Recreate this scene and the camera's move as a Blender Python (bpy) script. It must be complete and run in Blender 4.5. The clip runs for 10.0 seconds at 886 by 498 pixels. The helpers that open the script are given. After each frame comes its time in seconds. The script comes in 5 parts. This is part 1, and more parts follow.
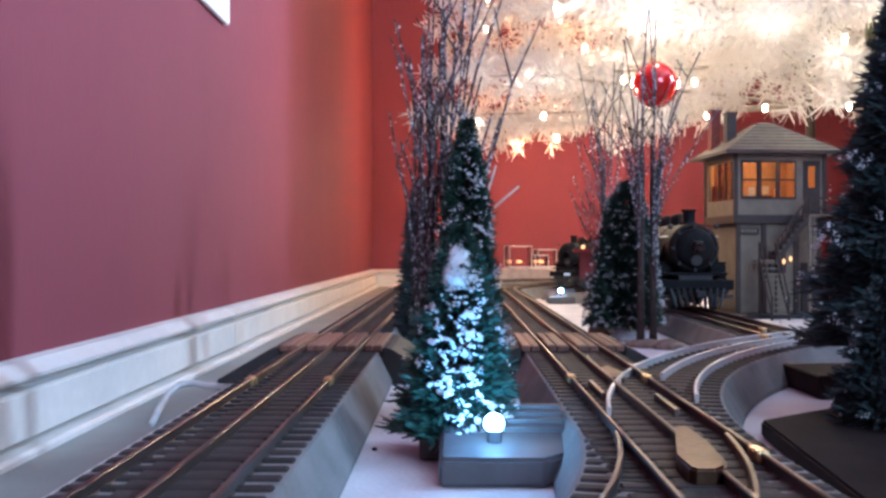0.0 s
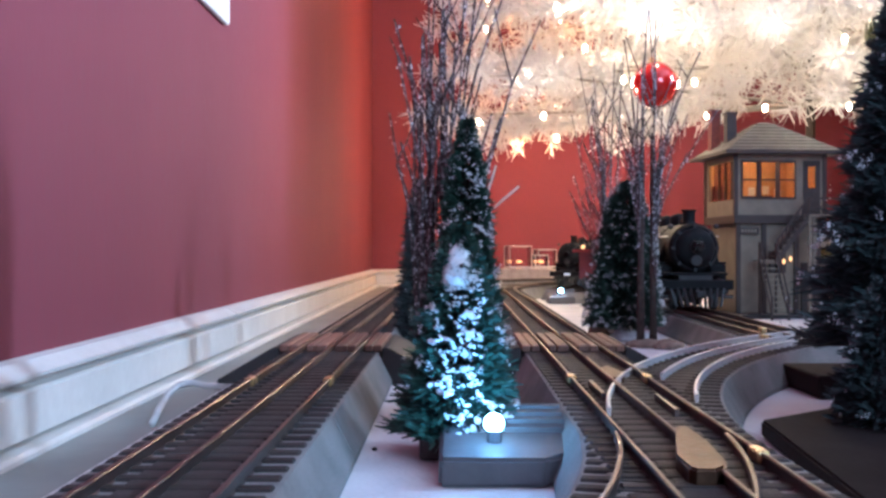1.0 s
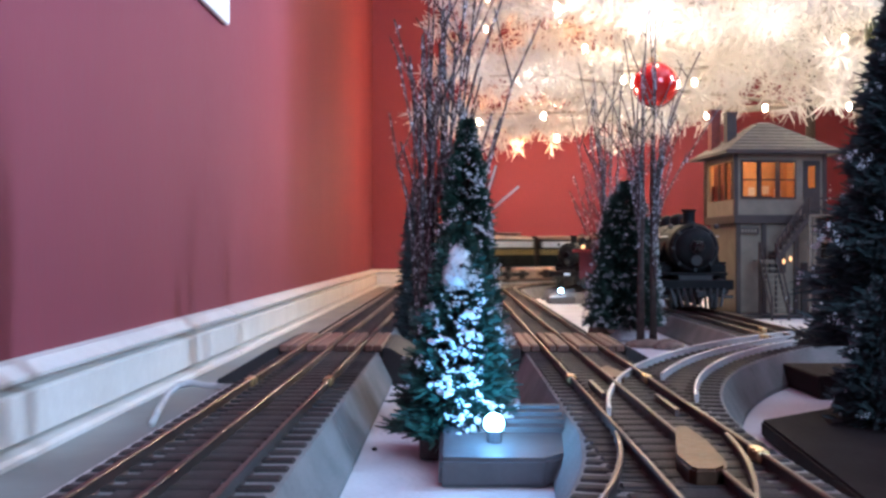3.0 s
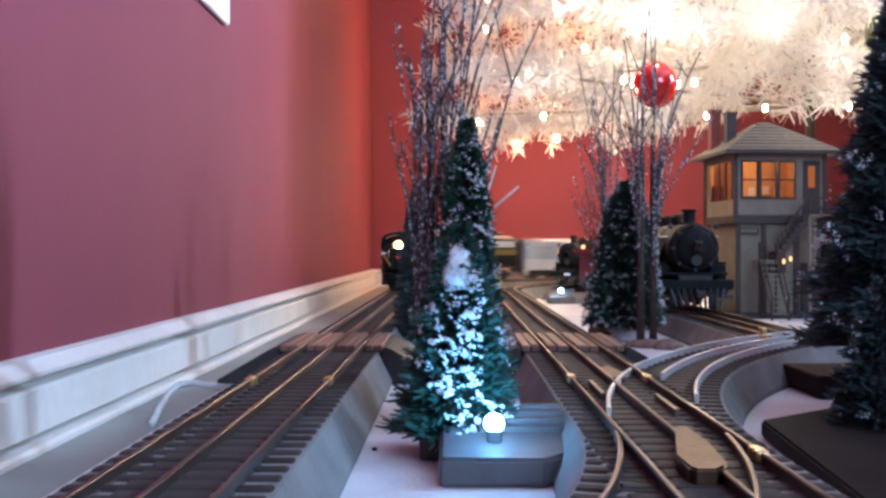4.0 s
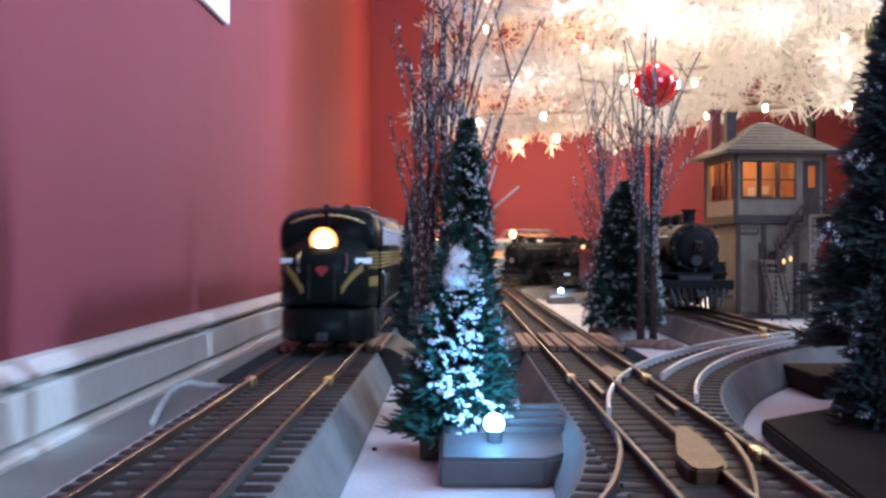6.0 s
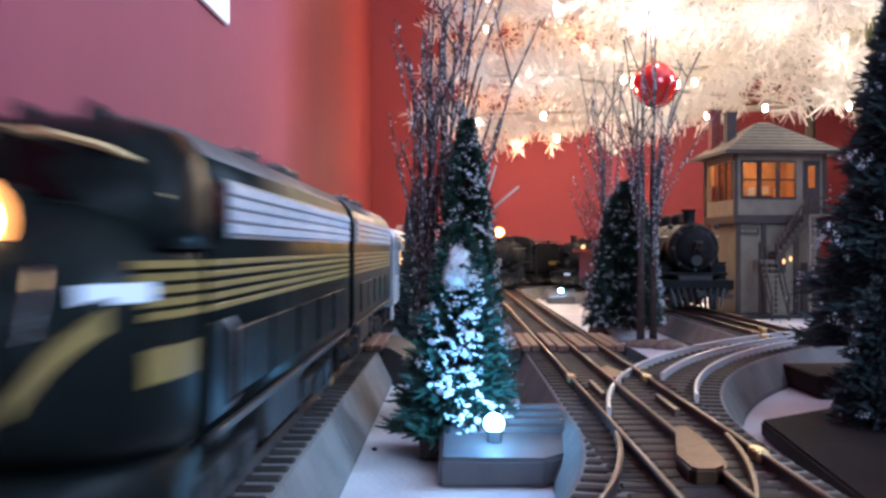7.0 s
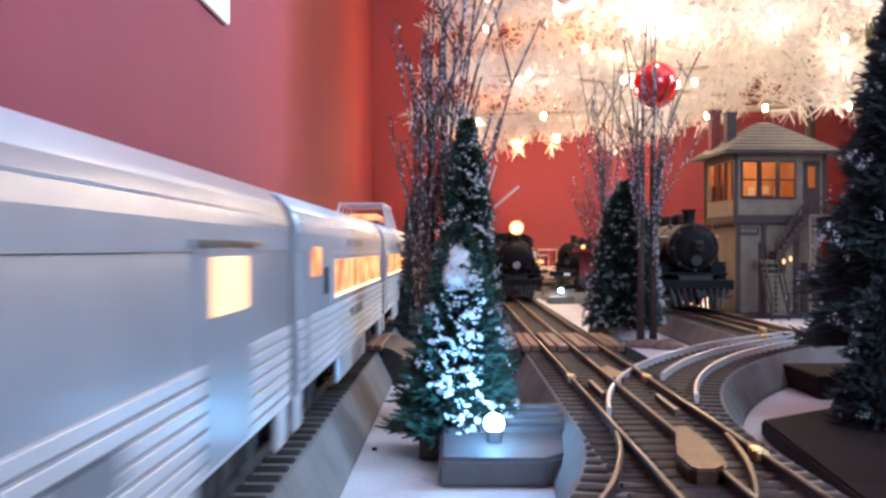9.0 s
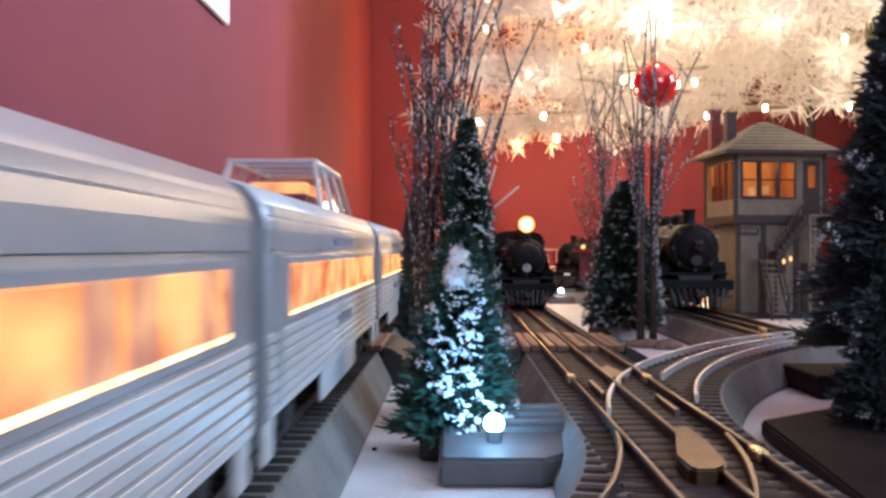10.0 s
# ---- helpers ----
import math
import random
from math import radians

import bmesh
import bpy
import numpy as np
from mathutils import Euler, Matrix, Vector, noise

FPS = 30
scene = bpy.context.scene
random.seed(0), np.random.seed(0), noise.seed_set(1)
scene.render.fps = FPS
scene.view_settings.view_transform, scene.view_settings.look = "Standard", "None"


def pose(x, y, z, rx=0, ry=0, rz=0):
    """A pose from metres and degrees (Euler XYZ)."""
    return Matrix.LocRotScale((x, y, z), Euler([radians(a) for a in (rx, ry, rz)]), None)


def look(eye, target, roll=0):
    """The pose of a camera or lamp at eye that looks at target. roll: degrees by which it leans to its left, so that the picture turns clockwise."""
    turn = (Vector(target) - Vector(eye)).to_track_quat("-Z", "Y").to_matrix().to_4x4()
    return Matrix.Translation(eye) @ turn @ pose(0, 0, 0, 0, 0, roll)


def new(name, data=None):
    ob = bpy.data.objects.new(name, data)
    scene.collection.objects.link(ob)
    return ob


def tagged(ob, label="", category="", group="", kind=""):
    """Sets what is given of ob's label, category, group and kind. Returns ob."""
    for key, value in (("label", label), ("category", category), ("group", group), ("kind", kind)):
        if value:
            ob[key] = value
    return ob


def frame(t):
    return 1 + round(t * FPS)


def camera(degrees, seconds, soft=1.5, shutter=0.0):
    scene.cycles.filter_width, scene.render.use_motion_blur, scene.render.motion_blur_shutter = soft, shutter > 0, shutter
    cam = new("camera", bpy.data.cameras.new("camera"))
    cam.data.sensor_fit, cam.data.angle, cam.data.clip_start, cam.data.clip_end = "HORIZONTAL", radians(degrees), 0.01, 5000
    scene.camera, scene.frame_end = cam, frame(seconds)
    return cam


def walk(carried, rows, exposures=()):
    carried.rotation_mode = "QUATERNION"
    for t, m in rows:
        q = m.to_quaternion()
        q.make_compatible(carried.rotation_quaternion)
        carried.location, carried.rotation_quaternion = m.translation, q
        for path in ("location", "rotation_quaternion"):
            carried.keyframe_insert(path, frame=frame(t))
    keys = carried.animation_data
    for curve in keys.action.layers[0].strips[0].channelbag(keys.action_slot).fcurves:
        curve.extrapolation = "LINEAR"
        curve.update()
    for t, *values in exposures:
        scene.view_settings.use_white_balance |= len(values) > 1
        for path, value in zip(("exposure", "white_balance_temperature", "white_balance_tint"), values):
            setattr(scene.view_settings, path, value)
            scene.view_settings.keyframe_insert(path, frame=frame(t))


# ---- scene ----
cam = camera(47.1, 10.0, soft=2.8, shutter=1.0)
EYE = (0.0, 0.0, 0.078)
walk(cam, [(0.0, look(EYE, (-0.0117, 1.0, 0.0776))), (10.0, look(EYE, (-0.0117, 1.0, 0.0776)))],
     exposures=[(0.0, 0.60, 5350, 8), (4.5, 0.60, 5350, 8), (7.0, 0.62, 5450, 10), (8.5, 0.77, 5700, 13), (9.2, 0.68, 6000, 13), (10.0, 0.45, 6350, 11)])

# ---- world and large lights ----
world = bpy.data.worlds.new("world")
scene.world = world
world.use_nodes = True
sky = world.node_tree.nodes.new("ShaderNodeTexSky")
sky.sky_type, sky.sun_disc, sky.sun_elevation, sky.sun_rotation = "NISHITA", False, radians(22), radians(70)
world.node_tree.links.new(sky.outputs[0], world.node_tree.nodes["Background"].inputs[0])
world.node_tree.nodes["Background"].inputs[1].default_value = 0.1


def lamp(name, kind, where, energy, colour, size=0.01, target=None, size_y=None):
    d = bpy.data.lights.new(name, kind)
    d.energy, d.color = energy, colour
    if kind == "AREA":
        d.shape, d.size, d.size_y = "RECTANGLE", size, size_y or size
    else:
        d.shadow_soft_size = size
    if kind == "SPOT":
        d.spot_size, d.spot_blend = radians(125), 0.9
    ob = new(name, d)
    ob.matrix_world = look(where, target) if target else Matrix.Translation(where)
    return ob


DAY = (0.6, 0.79, 1.0)
WARM = (1.0, 0.72, 0.44)
# daylight in the narrow side window and in the window behind the viewer
lamp("daylight_side", "AREA", (3.28, 0.70, 1.0), 180, DAY, 0.2, (-0.2, 0.71, 0.3), 1.6)
lamp("daylight_rear", "AREA", (1.2, -2.36, 1.3), 34.0, DAY, 1.3, (0.2, 1.0, 0.1), 1.3)


# ---- materials ----
def nodes(name):
    m = bpy.data.materials.new(name)
    m.use_nodes = True
    return m, m.node_tree.nodes, m.node_tree.links, m.node_tree.nodes["Principled BSDF"]


def surface(name, a, b=None, rough=0.6, metal=0.0, scale=60.0, fine=400.0, bump=0.15, contrast=(0.35, 0.65), coat=0.0,
            stretch=(1, 1, 1), vary=0.0, spec=0.5):
    """Two tones mixed by coarse and fine noise, uneven gloss and fine relief; scale in cycles a metre."""
    m, n, l, s = nodes(name)
    b = b or tuple(c * 0.75 for c in a)
    co = n.new("ShaderNodeTexCoord")
    mp = n.new("ShaderNodeMapping")
    mp.inputs["Scale"].default_value = stretch
    l.new(co.outputs["Object"], mp.inputs[0])
    big, small = n.new("ShaderNodeTexNoise"), n.new("ShaderNodeTexNoise")
    for t, sc, de in ((big, scale, 4), (small, fine, 3)):
        t.inputs["Scale"].default_value, t.inputs["Detail"].default_value = sc, de
        l.new(mp.outputs[0], t.inputs["Vector"])
    add = n.new("ShaderNodeMath")
    add.operation = "MULTIPLY_ADD"
    add.inputs[1].default_value = 0.35
    l.new(small.outputs["Fac"], add.inputs[0])
    half = n.new("ShaderNodeMath")
    half.operation = "MULTIPLY"
    half.inputs[1].default_value = 0.65
    l.new(big.outputs["Fac"], half.inputs[0])
    l.new(half.outputs[0], add.inputs[2])
    ramp = n.new("ShaderNodeValToRGB")
    ramp.color_ramp.elements[0].position, ramp.color_ramp.elements[1].position = contrast
    ramp.color_ramp.elements[0].color, ramp.color_ramp.elements[1].color = (*b, 1), (*a, 1)
    l.new(add.outputs[0], ramp.inputs[0])
    out = ramp.outputs[0]
    if vary:
        info, hsv, mr = n.new("ShaderNodeObjectInfo"), n.new("ShaderNodeHueSaturation"), n.new("ShaderNodeMapRange")
        mr.inputs[3].default_value, mr.inputs[4].default_value = 1 - vary, 1 + vary
        l.new(info.outputs["Random"], mr.inputs[0])
        l.new(mr.outputs[0], hsv.inputs["Value"])
        l.new(out, hsv.inputs["Color"])
        out = hsv.outputs[0]
    l.new(out, s.inputs["Base Color"])
    rr = n.new("ShaderNodeMapRange")
    rr.inputs[3].default_value, rr.inputs[4].default_value = max(rough - 0.12, 0.04), min(rough + 0.12, 1)
    l.new(small.outputs["Fac"], rr.inputs[0])
    l.new(rr.outputs[0], s.inputs["Roughness"])
    s.inputs["Metallic"].default_value = metal
    s.inputs["Coat Weight"].default_value, s.inputs["Specular IOR Level"].default_value = coat, spec
    if bump:
        bp = n.new("ShaderNodeBump")
        bp.inputs["Strength"].default_value, bp.inputs["Distance"].default_value = bump, 0.001
        l.new(small.outputs["Fac"], bp.inputs["Height"])
        l.new(bp.outputs[0], s.inputs["Normal"])
    return m


def glow(name, colour, strength):
    m, n, l, s = nodes(name)
    s.inputs["Base Color"].default_value = (*colour, 1)
    s.inputs["Emission Color"].default_value, s.inputs["Emission Strength"].default_value = (*colour, 1), strength
    return m


def lit_room(name, a, b, strength):
    """A pane before a lit interior: uneven warm light, as from seats and curtains behind it."""
    m, n, l, s = nodes(name)
    s.inputs["Base Color"].default_value, s.inputs["Roughness"].default_value = (0.06, 0.04, 0.03, 1), 0.2
    co, no, ramp = n.new("ShaderNodeTexCoord"), n.new("ShaderNodeTexNoise"), n.new("ShaderNodeValToRGB")
    no.inputs["Scale"].default_value, no.inputs["Detail"].default_value = 70, 2
    ramp.color_ramp.elements[0].position, ramp.color_ramp.elements[1].position = 0.38, 0.58
    ramp.color_ramp.elements[0].color, ramp.color_ramp.elements[1].color = (*b, 1), (*a, 1)
    l.new(co.outputs["Object"], no.inputs["Vector"])
    l.new(no.outputs["Fac"], ramp.inputs[0])
    l.new(ramp.outputs[0], s.inputs["Emission Color"])
    s.inputs["Emission Strength"].default_value = strength
    return m


def tinsel(name, colour):
    """Thin plastic strips that pass on half of the light that strikes them."""
    m, n, l, s = nodes(name)
    s.inputs["Base Color"].default_value, s.inputs["Roughness"].default_value = (*colour, 1), 0.35
    tr, mix = n.new("ShaderNodeBsdfTranslucent"), n.new("ShaderNodeMixShader")
    tr.inputs[0].default_value, mix.inputs[0].default_value = (*colour, 1), 0.5
    l.new(s.outputs[0], mix.inputs[1])
    l.new(tr.outputs[0], mix.inputs[2])
    l.new(mix.outputs[0], n["Material Output"].inputs[0])
    return m


def thin_glass(name):
    """A thin pane: mostly clear, with a glossy skin."""
    m, n, l, s = nodes(name)
    tr, gl, mix = n.new("ShaderNodeBsdfTransparent"), n.new("ShaderNodeBsdfGlossy"), n.new("ShaderNodeMixShader")
    tr.inputs[0].default_value, gl.inputs["Roughness"].default_value, mix.inputs[0].default_value = (0.93, 0.94, 0.95, 1), 0.06, 0.12
    l.new(tr.outputs[0], mix.inputs[1])
    l.new(gl.outputs[0], mix.inputs[2])
    l.new(mix.outputs[0], n["Material Output"].inputs[0])
    return m


def clear(name, colour=(1, 1, 1), rough=0.03, ior=1.45):
    m, n, l, s = nodes(name)
    s.inputs["Base Color"].default_value = (*colour, 1)
    s.inputs["Transmission Weight"].default_value, s.inputs["Roughness"].default_value, s.inputs["IOR"].default_value = 1, rough, ior
    return m


M = dict(
    wall=surface("red_wall_paint", (0.225, 0.050, 0.069), (0.19, 0.042, 0.058), 0.75, scale=5, fine=220, bump=0.2, stretch=(1, 1, 0.35), spec=0.18),
    white_paint=surface("white_gloss_paint", (0.80, 0.78, 0.74), (0.66, 0.64, 0.60), 0.35, scale=14, fine=150, bump=0.05),
    ceiling=surface("ceiling_paint", (0.75, 0.74, 0.72), (0.7, 0.69, 0.67), 0.9, scale=6),
    snow=surface("snow_sheet", (0.78, 0.77, 0.78), (0.62, 0.6, 0.6), 0.8, scale=16, fine=500, bump=0.4),
    grey_floor=surface("grey_floor", (0.30, 0.31, 0.295), (0.23, 0.235, 0.225), 0.6, scale=12, fine=120),
    roadbed=surface("grey_roadbed", (0.27, 0.26, 0.25), (0.17, 0.165, 0.16), 0.75, scale=50, fine=900, bump=0.6, spec=0.3, vary=0.14),
    tie=surface("dark_tie_plastic", (0.05, 0.043, 0.04), (0.03, 0.026, 0.024), 0.7, scale=120, fine=900, bump=0.5, vary=0.25, spec=0.2),
    deck=surface("track_deck_plastic", (0.075, 0.068, 0.065), (0.048, 0.043, 0.041), 0.7, scale=90, fine=900, bump=0.6, spec=0.2),
    rail=surface("nickel_rail", (0.23, 0.18, 0.168), (0.105, 0.08, 0.076), 0.44, metal=1.0, scale=25, fine=160, bump=0.0),
    # near-white base colour imitates daylight reflected in the curved rails
    sheen_rail=surface("rail_with_painted_sheen", (0.86, 0.86, 0.85), (0.70, 0.69, 0.68), 0.35, metal=0.35, scale=25, fine=160, bump=0.0),
    brass=surface("bronze", (0.15, 0.085, 0.052), (0.09, 0.052, 0.033), 0.5, metal=1.0, scale=90),
    plank=surface("crossing_plank", (0.25, 0.125, 0.085), (0.15, 0.075, 0.05), 0.6, scale=40, fine=500, bump=0.5, stretch=(1, 0.15, 1), vary=0.25),
    ramp=surface("ramp_plastic", (0.04, 0.034, 0.032), (0.026, 0.022, 0.021), 0.7, scale=60),
    box=surface("grey_plastic", (0.11, 0.11, 0.12), (0.08, 0.08, 0.088), 0.6, scale=80),
    pot=surface("tree_base", (0.07, 0.055, 0.05), (0.04, 0.03, 0.03), 0.7, scale=90),
    board=surface("black_board", (0.026, 0.022, 0.021), (0.016, 0.013, 0.012), 0.85, scale=40, spec=0.12),
    needle=surface("fir_needle", (0.035, 0.08, 0.055), (0.016, 0.04, 0.03), 0.6, scale=200, bump=0),
    dark_needle=surface("dark_fir_needle", (0.055, 0.075, 0.075), (0.026, 0.04, 0.042), 0.6, scale=200, bump=0),
    flake=surface("artificial_snow", (0.82, 0.82, 0.83), (0.6, 0.62, 0.65), 0.55, scale=300, fine=2000, bump=0.5),
    bark=surface("bark", (0.085, 0.055, 0.045), (0.03, 0.02, 0.018), 0.8, scale=250, fine=1500, bump=0.6),
    frost=surface("frosted_twig", (0.5, 0.47, 0.48), (0.055, 0.04, 0.038), 0.75, scale=420, fine=2500, bump=0.6, contrast=(0.5, 0.62)),
    stone=surface("model_stone", (0.28, 0.2, 0.15), (0.15, 0.1, 0.08), 0.85, scale=120, bump=0.6),
    tinsel=tinsel("white_tinsel", (0.88, 0.87, 0.85)),
    wire=surface("branch_wire", (0.5, 0.46, 0.4), None, 0.6, bump=0),
    ball=surface("red_ornament", (0.62, 0.018, 0.012), (0.5, 0.012, 0.01), 0.16, metal=0.35, scale=60, coat=1.0, bump=0),
    green_ball=surface("olive_ornament", (0.09, 0.1, 0.045), None, 0.25, metal=0.4, coat=0.6, bump=0),
    gold=surface("gold_cap", (0.8, 0.58, 0.28), None, 0.3, metal=0.7),
    bulb=glow("lit_bulb", (1.0, 0.75, 0.45), 30),
    led=glow("lit_led", (0.4, 0.75, 1.0), 25),
    black=surface("black_loco_paint", (0.008, 0.008, 0.009), (0.005, 0.005, 0.006), 0.65, scale=90, bump=0.05, spec=0.2),
    graphite=surface("graphite_paint", (0.03, 0.03, 0.03), (0.018, 0.018, 0.018), 0.55, scale=90),
    steel=surface("bright_steel", (0.6, 0.6, 0.6), (0.4, 0.4, 0.4), 0.3, metal=1.0, scale=90),
    livery=surface("dark_green_livery", (0.009, 0.012, 0.011), (0.006, 0.008, 0.008), 0.36, scale=40, coat=0.0, bump=0.03, spec=0.06),
    roof_tan=surface("loco_roof", (0.17, 0.125, 0.105), (0.1, 0.075, 0.065), 0.5, scale=40),
    stripe=surface("gold_stripe", (0.30, 0.215, 0.06), (0.20, 0.145, 0.045), 0.4, scale=80, bump=0),
    louvre=surface("silver_louvre", (0.56, 0.61, 0.68), (0.46, 0.50, 0.57), 0.4, metal=0.15, scale=60),
    silver=surface("stainless_side", (0.38, 0.40, 0.43), (0.31, 0.33, 0.36), 0.36, metal=0.3, scale=30, fine=300, bump=0.05),
    skirt=surface("fluted_stainless", (0.66, 0.66, 0.67), (0.55, 0.55, 0.56), 0.38, metal=0.2, scale=30),
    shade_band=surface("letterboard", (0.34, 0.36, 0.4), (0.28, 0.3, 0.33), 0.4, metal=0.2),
    warm_pane=lit_room("lit_window", (1.0, 0.46, 0.16), (0.5, 0.12, 0.04), 1.15),
    # emission stands in for cabin light falling on the sills
    lit_sill=glow("window_sill_glow", (1.0, 0.62, 0.3), 1.7),
    dark_bar=surface("dark_lettering", (0.22, 0.23, 0.26), (0.15, 0.16, 0.18), 0.5, scale=90),
    amber_pane=glow("lit_small_window", (1.0, 0.52, 0.2), 1.2),
    headlight=glow("lit_headlight", (1.0, 0.58, 0.24), 75),
    # emissive ring that imitates the orange halo round a headlight
    reflector=glow("headlight_halo", (1.0, 0.36, 0.08), 2.0),
    far_headlight=glow("bright_headlight", (1.0, 0.5, 0.17), 190),
    marker=glow("red_marker", (1.0, 0.03, 0.03), 6),
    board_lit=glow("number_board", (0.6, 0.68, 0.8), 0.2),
    red_shape=surface("red_emblem", (0.4, 0.04, 0.04), None, 0.4),
    maroon=surface("red_car_paint", (0.15, 0.013, 0.016), (0.10, 0.009, 0.011), 0.4, scale=60, coat=0.3),
    glass=clear("glass"),
    tint=clear("dark_cab_glass", (0.35, 0.33, 0.3), 0.06),
    pane=thin_glass("thin_pane"),
    # opaque white that draws the highlights along clear glass edges
    edge_highlight=surface("white_edge_highlight", (0.7, 0.7, 0.7), (0.5, 0.5, 0.5), 0.15, scale=90),
    diaphragm=surface("ribbed_grey_rubber", (0.075, 0.066, 0.068), (0.048, 0.043, 0.045), 0.7, scale=90, bump=0.4),
    rubber=surface("rubber", (0.02, 0.02, 0.02), None, 0.8),
    cream=surface("cream_siding", (0.26, 0.215, 0.15), (0.18, 0.148, 0.105), 0.6, scale=60, fine=500, bump=0.2),
    trim=surface("brown_trim", (0.06, 0.04, 0.032), (0.04, 0.027, 0.022), 0.6, scale=90),
    shingle=surface("roof_shingle", (0.13, 0.115, 0.09), (0.085, 0.075, 0.06), 0.7, scale=120, vary=0.15),
    brick=surface("chimney_brick", (0.22, 0.05, 0.04), (0.12, 0.03, 0.025), 0.8, scale=200),
    inside=surface("tower_interior", (0.7, 0.42, 0.2), (0.55, 0.3, 0.14), 0.7, scale=60),
    ledge_stone=surface("pale_ledge_stone", (0.46, 0.40, 0.37), (0.30, 0.25, 0.23), 0.7, scale=70, fine=600, bump=0.5),
    plate=surface("ivory_plate", (0.82, 0.81, 0.79), (0.77, 0.76, 0.74), 0.35, scale=30, bump=0.02),
    cord=surface("white_cord", (0.7, 0.69, 0.67), None, 0.5),
)


# ---- mesh tools ----
def mesh_of(bm, material, smooth=False, name="mesh"):
    me = bpy.data.meshes.new(name)
    bmesh.ops.recalc_face_normals(bm, faces=bm.faces)
    bm.to_mesh(me)
    bm.free()
    me.materials.append(M[material])
    if smooth:
        for p in me.polygons:
            p.use_smooth = True
    return me


def raw_mesh(verts, faces, material, name="mesh"):
    me = bpy.data.meshes.new(name)
    me.from_pydata([tuple(v) for v in verts], [], faces)
    me.update()
    me.materials.append(M[material])
    return me


def part(name, bm, material, parent=None, label="", m=None, smooth=False, kind=""):
    me = bm if isinstance(bm, bpy.types.Mesh) else mesh_of(bm, material, smooth, name)
    ob = new(name, me)
    if parent:
        ob.parent = parent
    if m is not None:
        ob.matrix_basis = m
    return tagged(ob, label, kind=kind)


def thing(name, label, category, m=None, group="", kind=""):
    ob = new(name)
    ob.empty_display_size = 0.02
    if m is not None:
        ob.matrix_basis = m
    return tagged(ob, label, category, group, kind)


def box(x0, x1, y0, y1, z0, z1, bevel=0.0, bm=None, segs=2):
    own = bmesh.new()
    bmesh.ops.create_cube(own, size=1, matrix=Matrix.Translation(((x0 + x1) / 2, (y0 + y1) / 2, (z0 + z1) / 2))
                          @ Matrix.Diagonal((x1 - x0, y1 - y0, z1 - z0, 1)))
    if bevel:
        bmesh.ops.bevel(own, geom=own.edges[:], offset=bevel, segments=segs, affect="EDGES", profile=0.5)
    return merge(bm, own)


def merge(bm, own):
    if bm is None:
        return own
    me = bpy.data.meshes.new("temp")
    own.to_mesh(me)
    own.free()
    bm.from_mesh(me)
    bpy.data.meshes.remove(me)
    return bm


def rod(p, q, r, r2=None, segs=8, bm=None):
    """A tapered cylinder from p to q."""
    own = bmesh.new()
    p, q = Vector(p), Vector(q)
    d = q - p
    m = Matrix.Translation((p + q) / 2) @ d.to_track_quat("Z", "Y").to_matrix().to_4x4()
    bmesh.ops.create_cone(own, cap_ends=True, segments=segs, radius1=r, radius2=r if r2 is None else r2, depth=d.length, matrix=m)
    return merge(bm, own)


def ball(c, r, sx=1, sy=1, sz=1, bm=None, u=16, v=10):
    own = bmesh.new()
    bmesh.ops.create_uvsphere(own, u_segments=u, v_segments=v, radius=r, matrix=Matrix.Translation(c) @ Matrix.Diagonal((sx, sy, sz, 1)))
    return merge(bm, own)


def loft(sections, cap=True, bm=None):
    """Joins rings of equal length; each ring is a list of points."""
    own = bmesh.new()
    rings = [[own.verts.new(p) for p in ring] for ring in sections]
    k = len(rings[0])
    for a, b in zip(rings, rings[1:]):
        for i in range(k):
            own.faces.new((a[i], a[(i + 1) % k], b[(i + 1) % k], b[i]))
    if cap:
        own.faces.new(rings[0][::-1])
        own.faces.new(rings[-1])
    return merge(bm, own)


def lathe(profile, segs=24, m=None, bm=None):
    """Turns (radius, height) points round z."""
    rings = [[(r * math.cos(2 * math.pi * i / segs), r * math.sin(2 * math.pi * i / segs), z) for i in range(segs)] for r, z in profile]
    own = loft(rings)
    if m is not None:
        bmesh.ops.transform(own, matrix=m, verts=own.verts)
    return merge(bm, own)


def sweep(profile, path, bm=None):
    """Carries a closed (offset to the right, height) profile along a flat path of (x, y)."""
    rings = []
    for i, (x, y) in enumerate(path):
        a, b = path[max(i - 1, 0)], path[min(i + 1, len(path) - 1)]
        d = Vector((b[0] - a[0], b[1] - a[1])).normalized()
        rings.append([(x + d.y * u, y - d.x * u, z) for u, z in profile])
    return loft(rings, True, bm)


def tube(points, r, segs=6, bm=None, taper=1.0):
    pts = [Vector(p) for p in points]
    rings = []
    for i, p in enumerate(pts):
        d = (pts[min(i + 1, len(pts) - 1)] - pts[max(i - 1, 0)]).normalized()
        q = d.to_track_quat("Z", "Y")
        rr = r * (1 + (taper - 1) * i / (len(pts) - 1))
        rings.append([p + q @ Vector((rr * math.cos(2 * math.pi * k / segs), rr * math.sin(2 * math.pi * k / segs), 0)) for k in range(segs)])
    return loft(rings, True, bm)


# ---- the room ----
WALL_X, BACK_Y = -0.215, 2.65


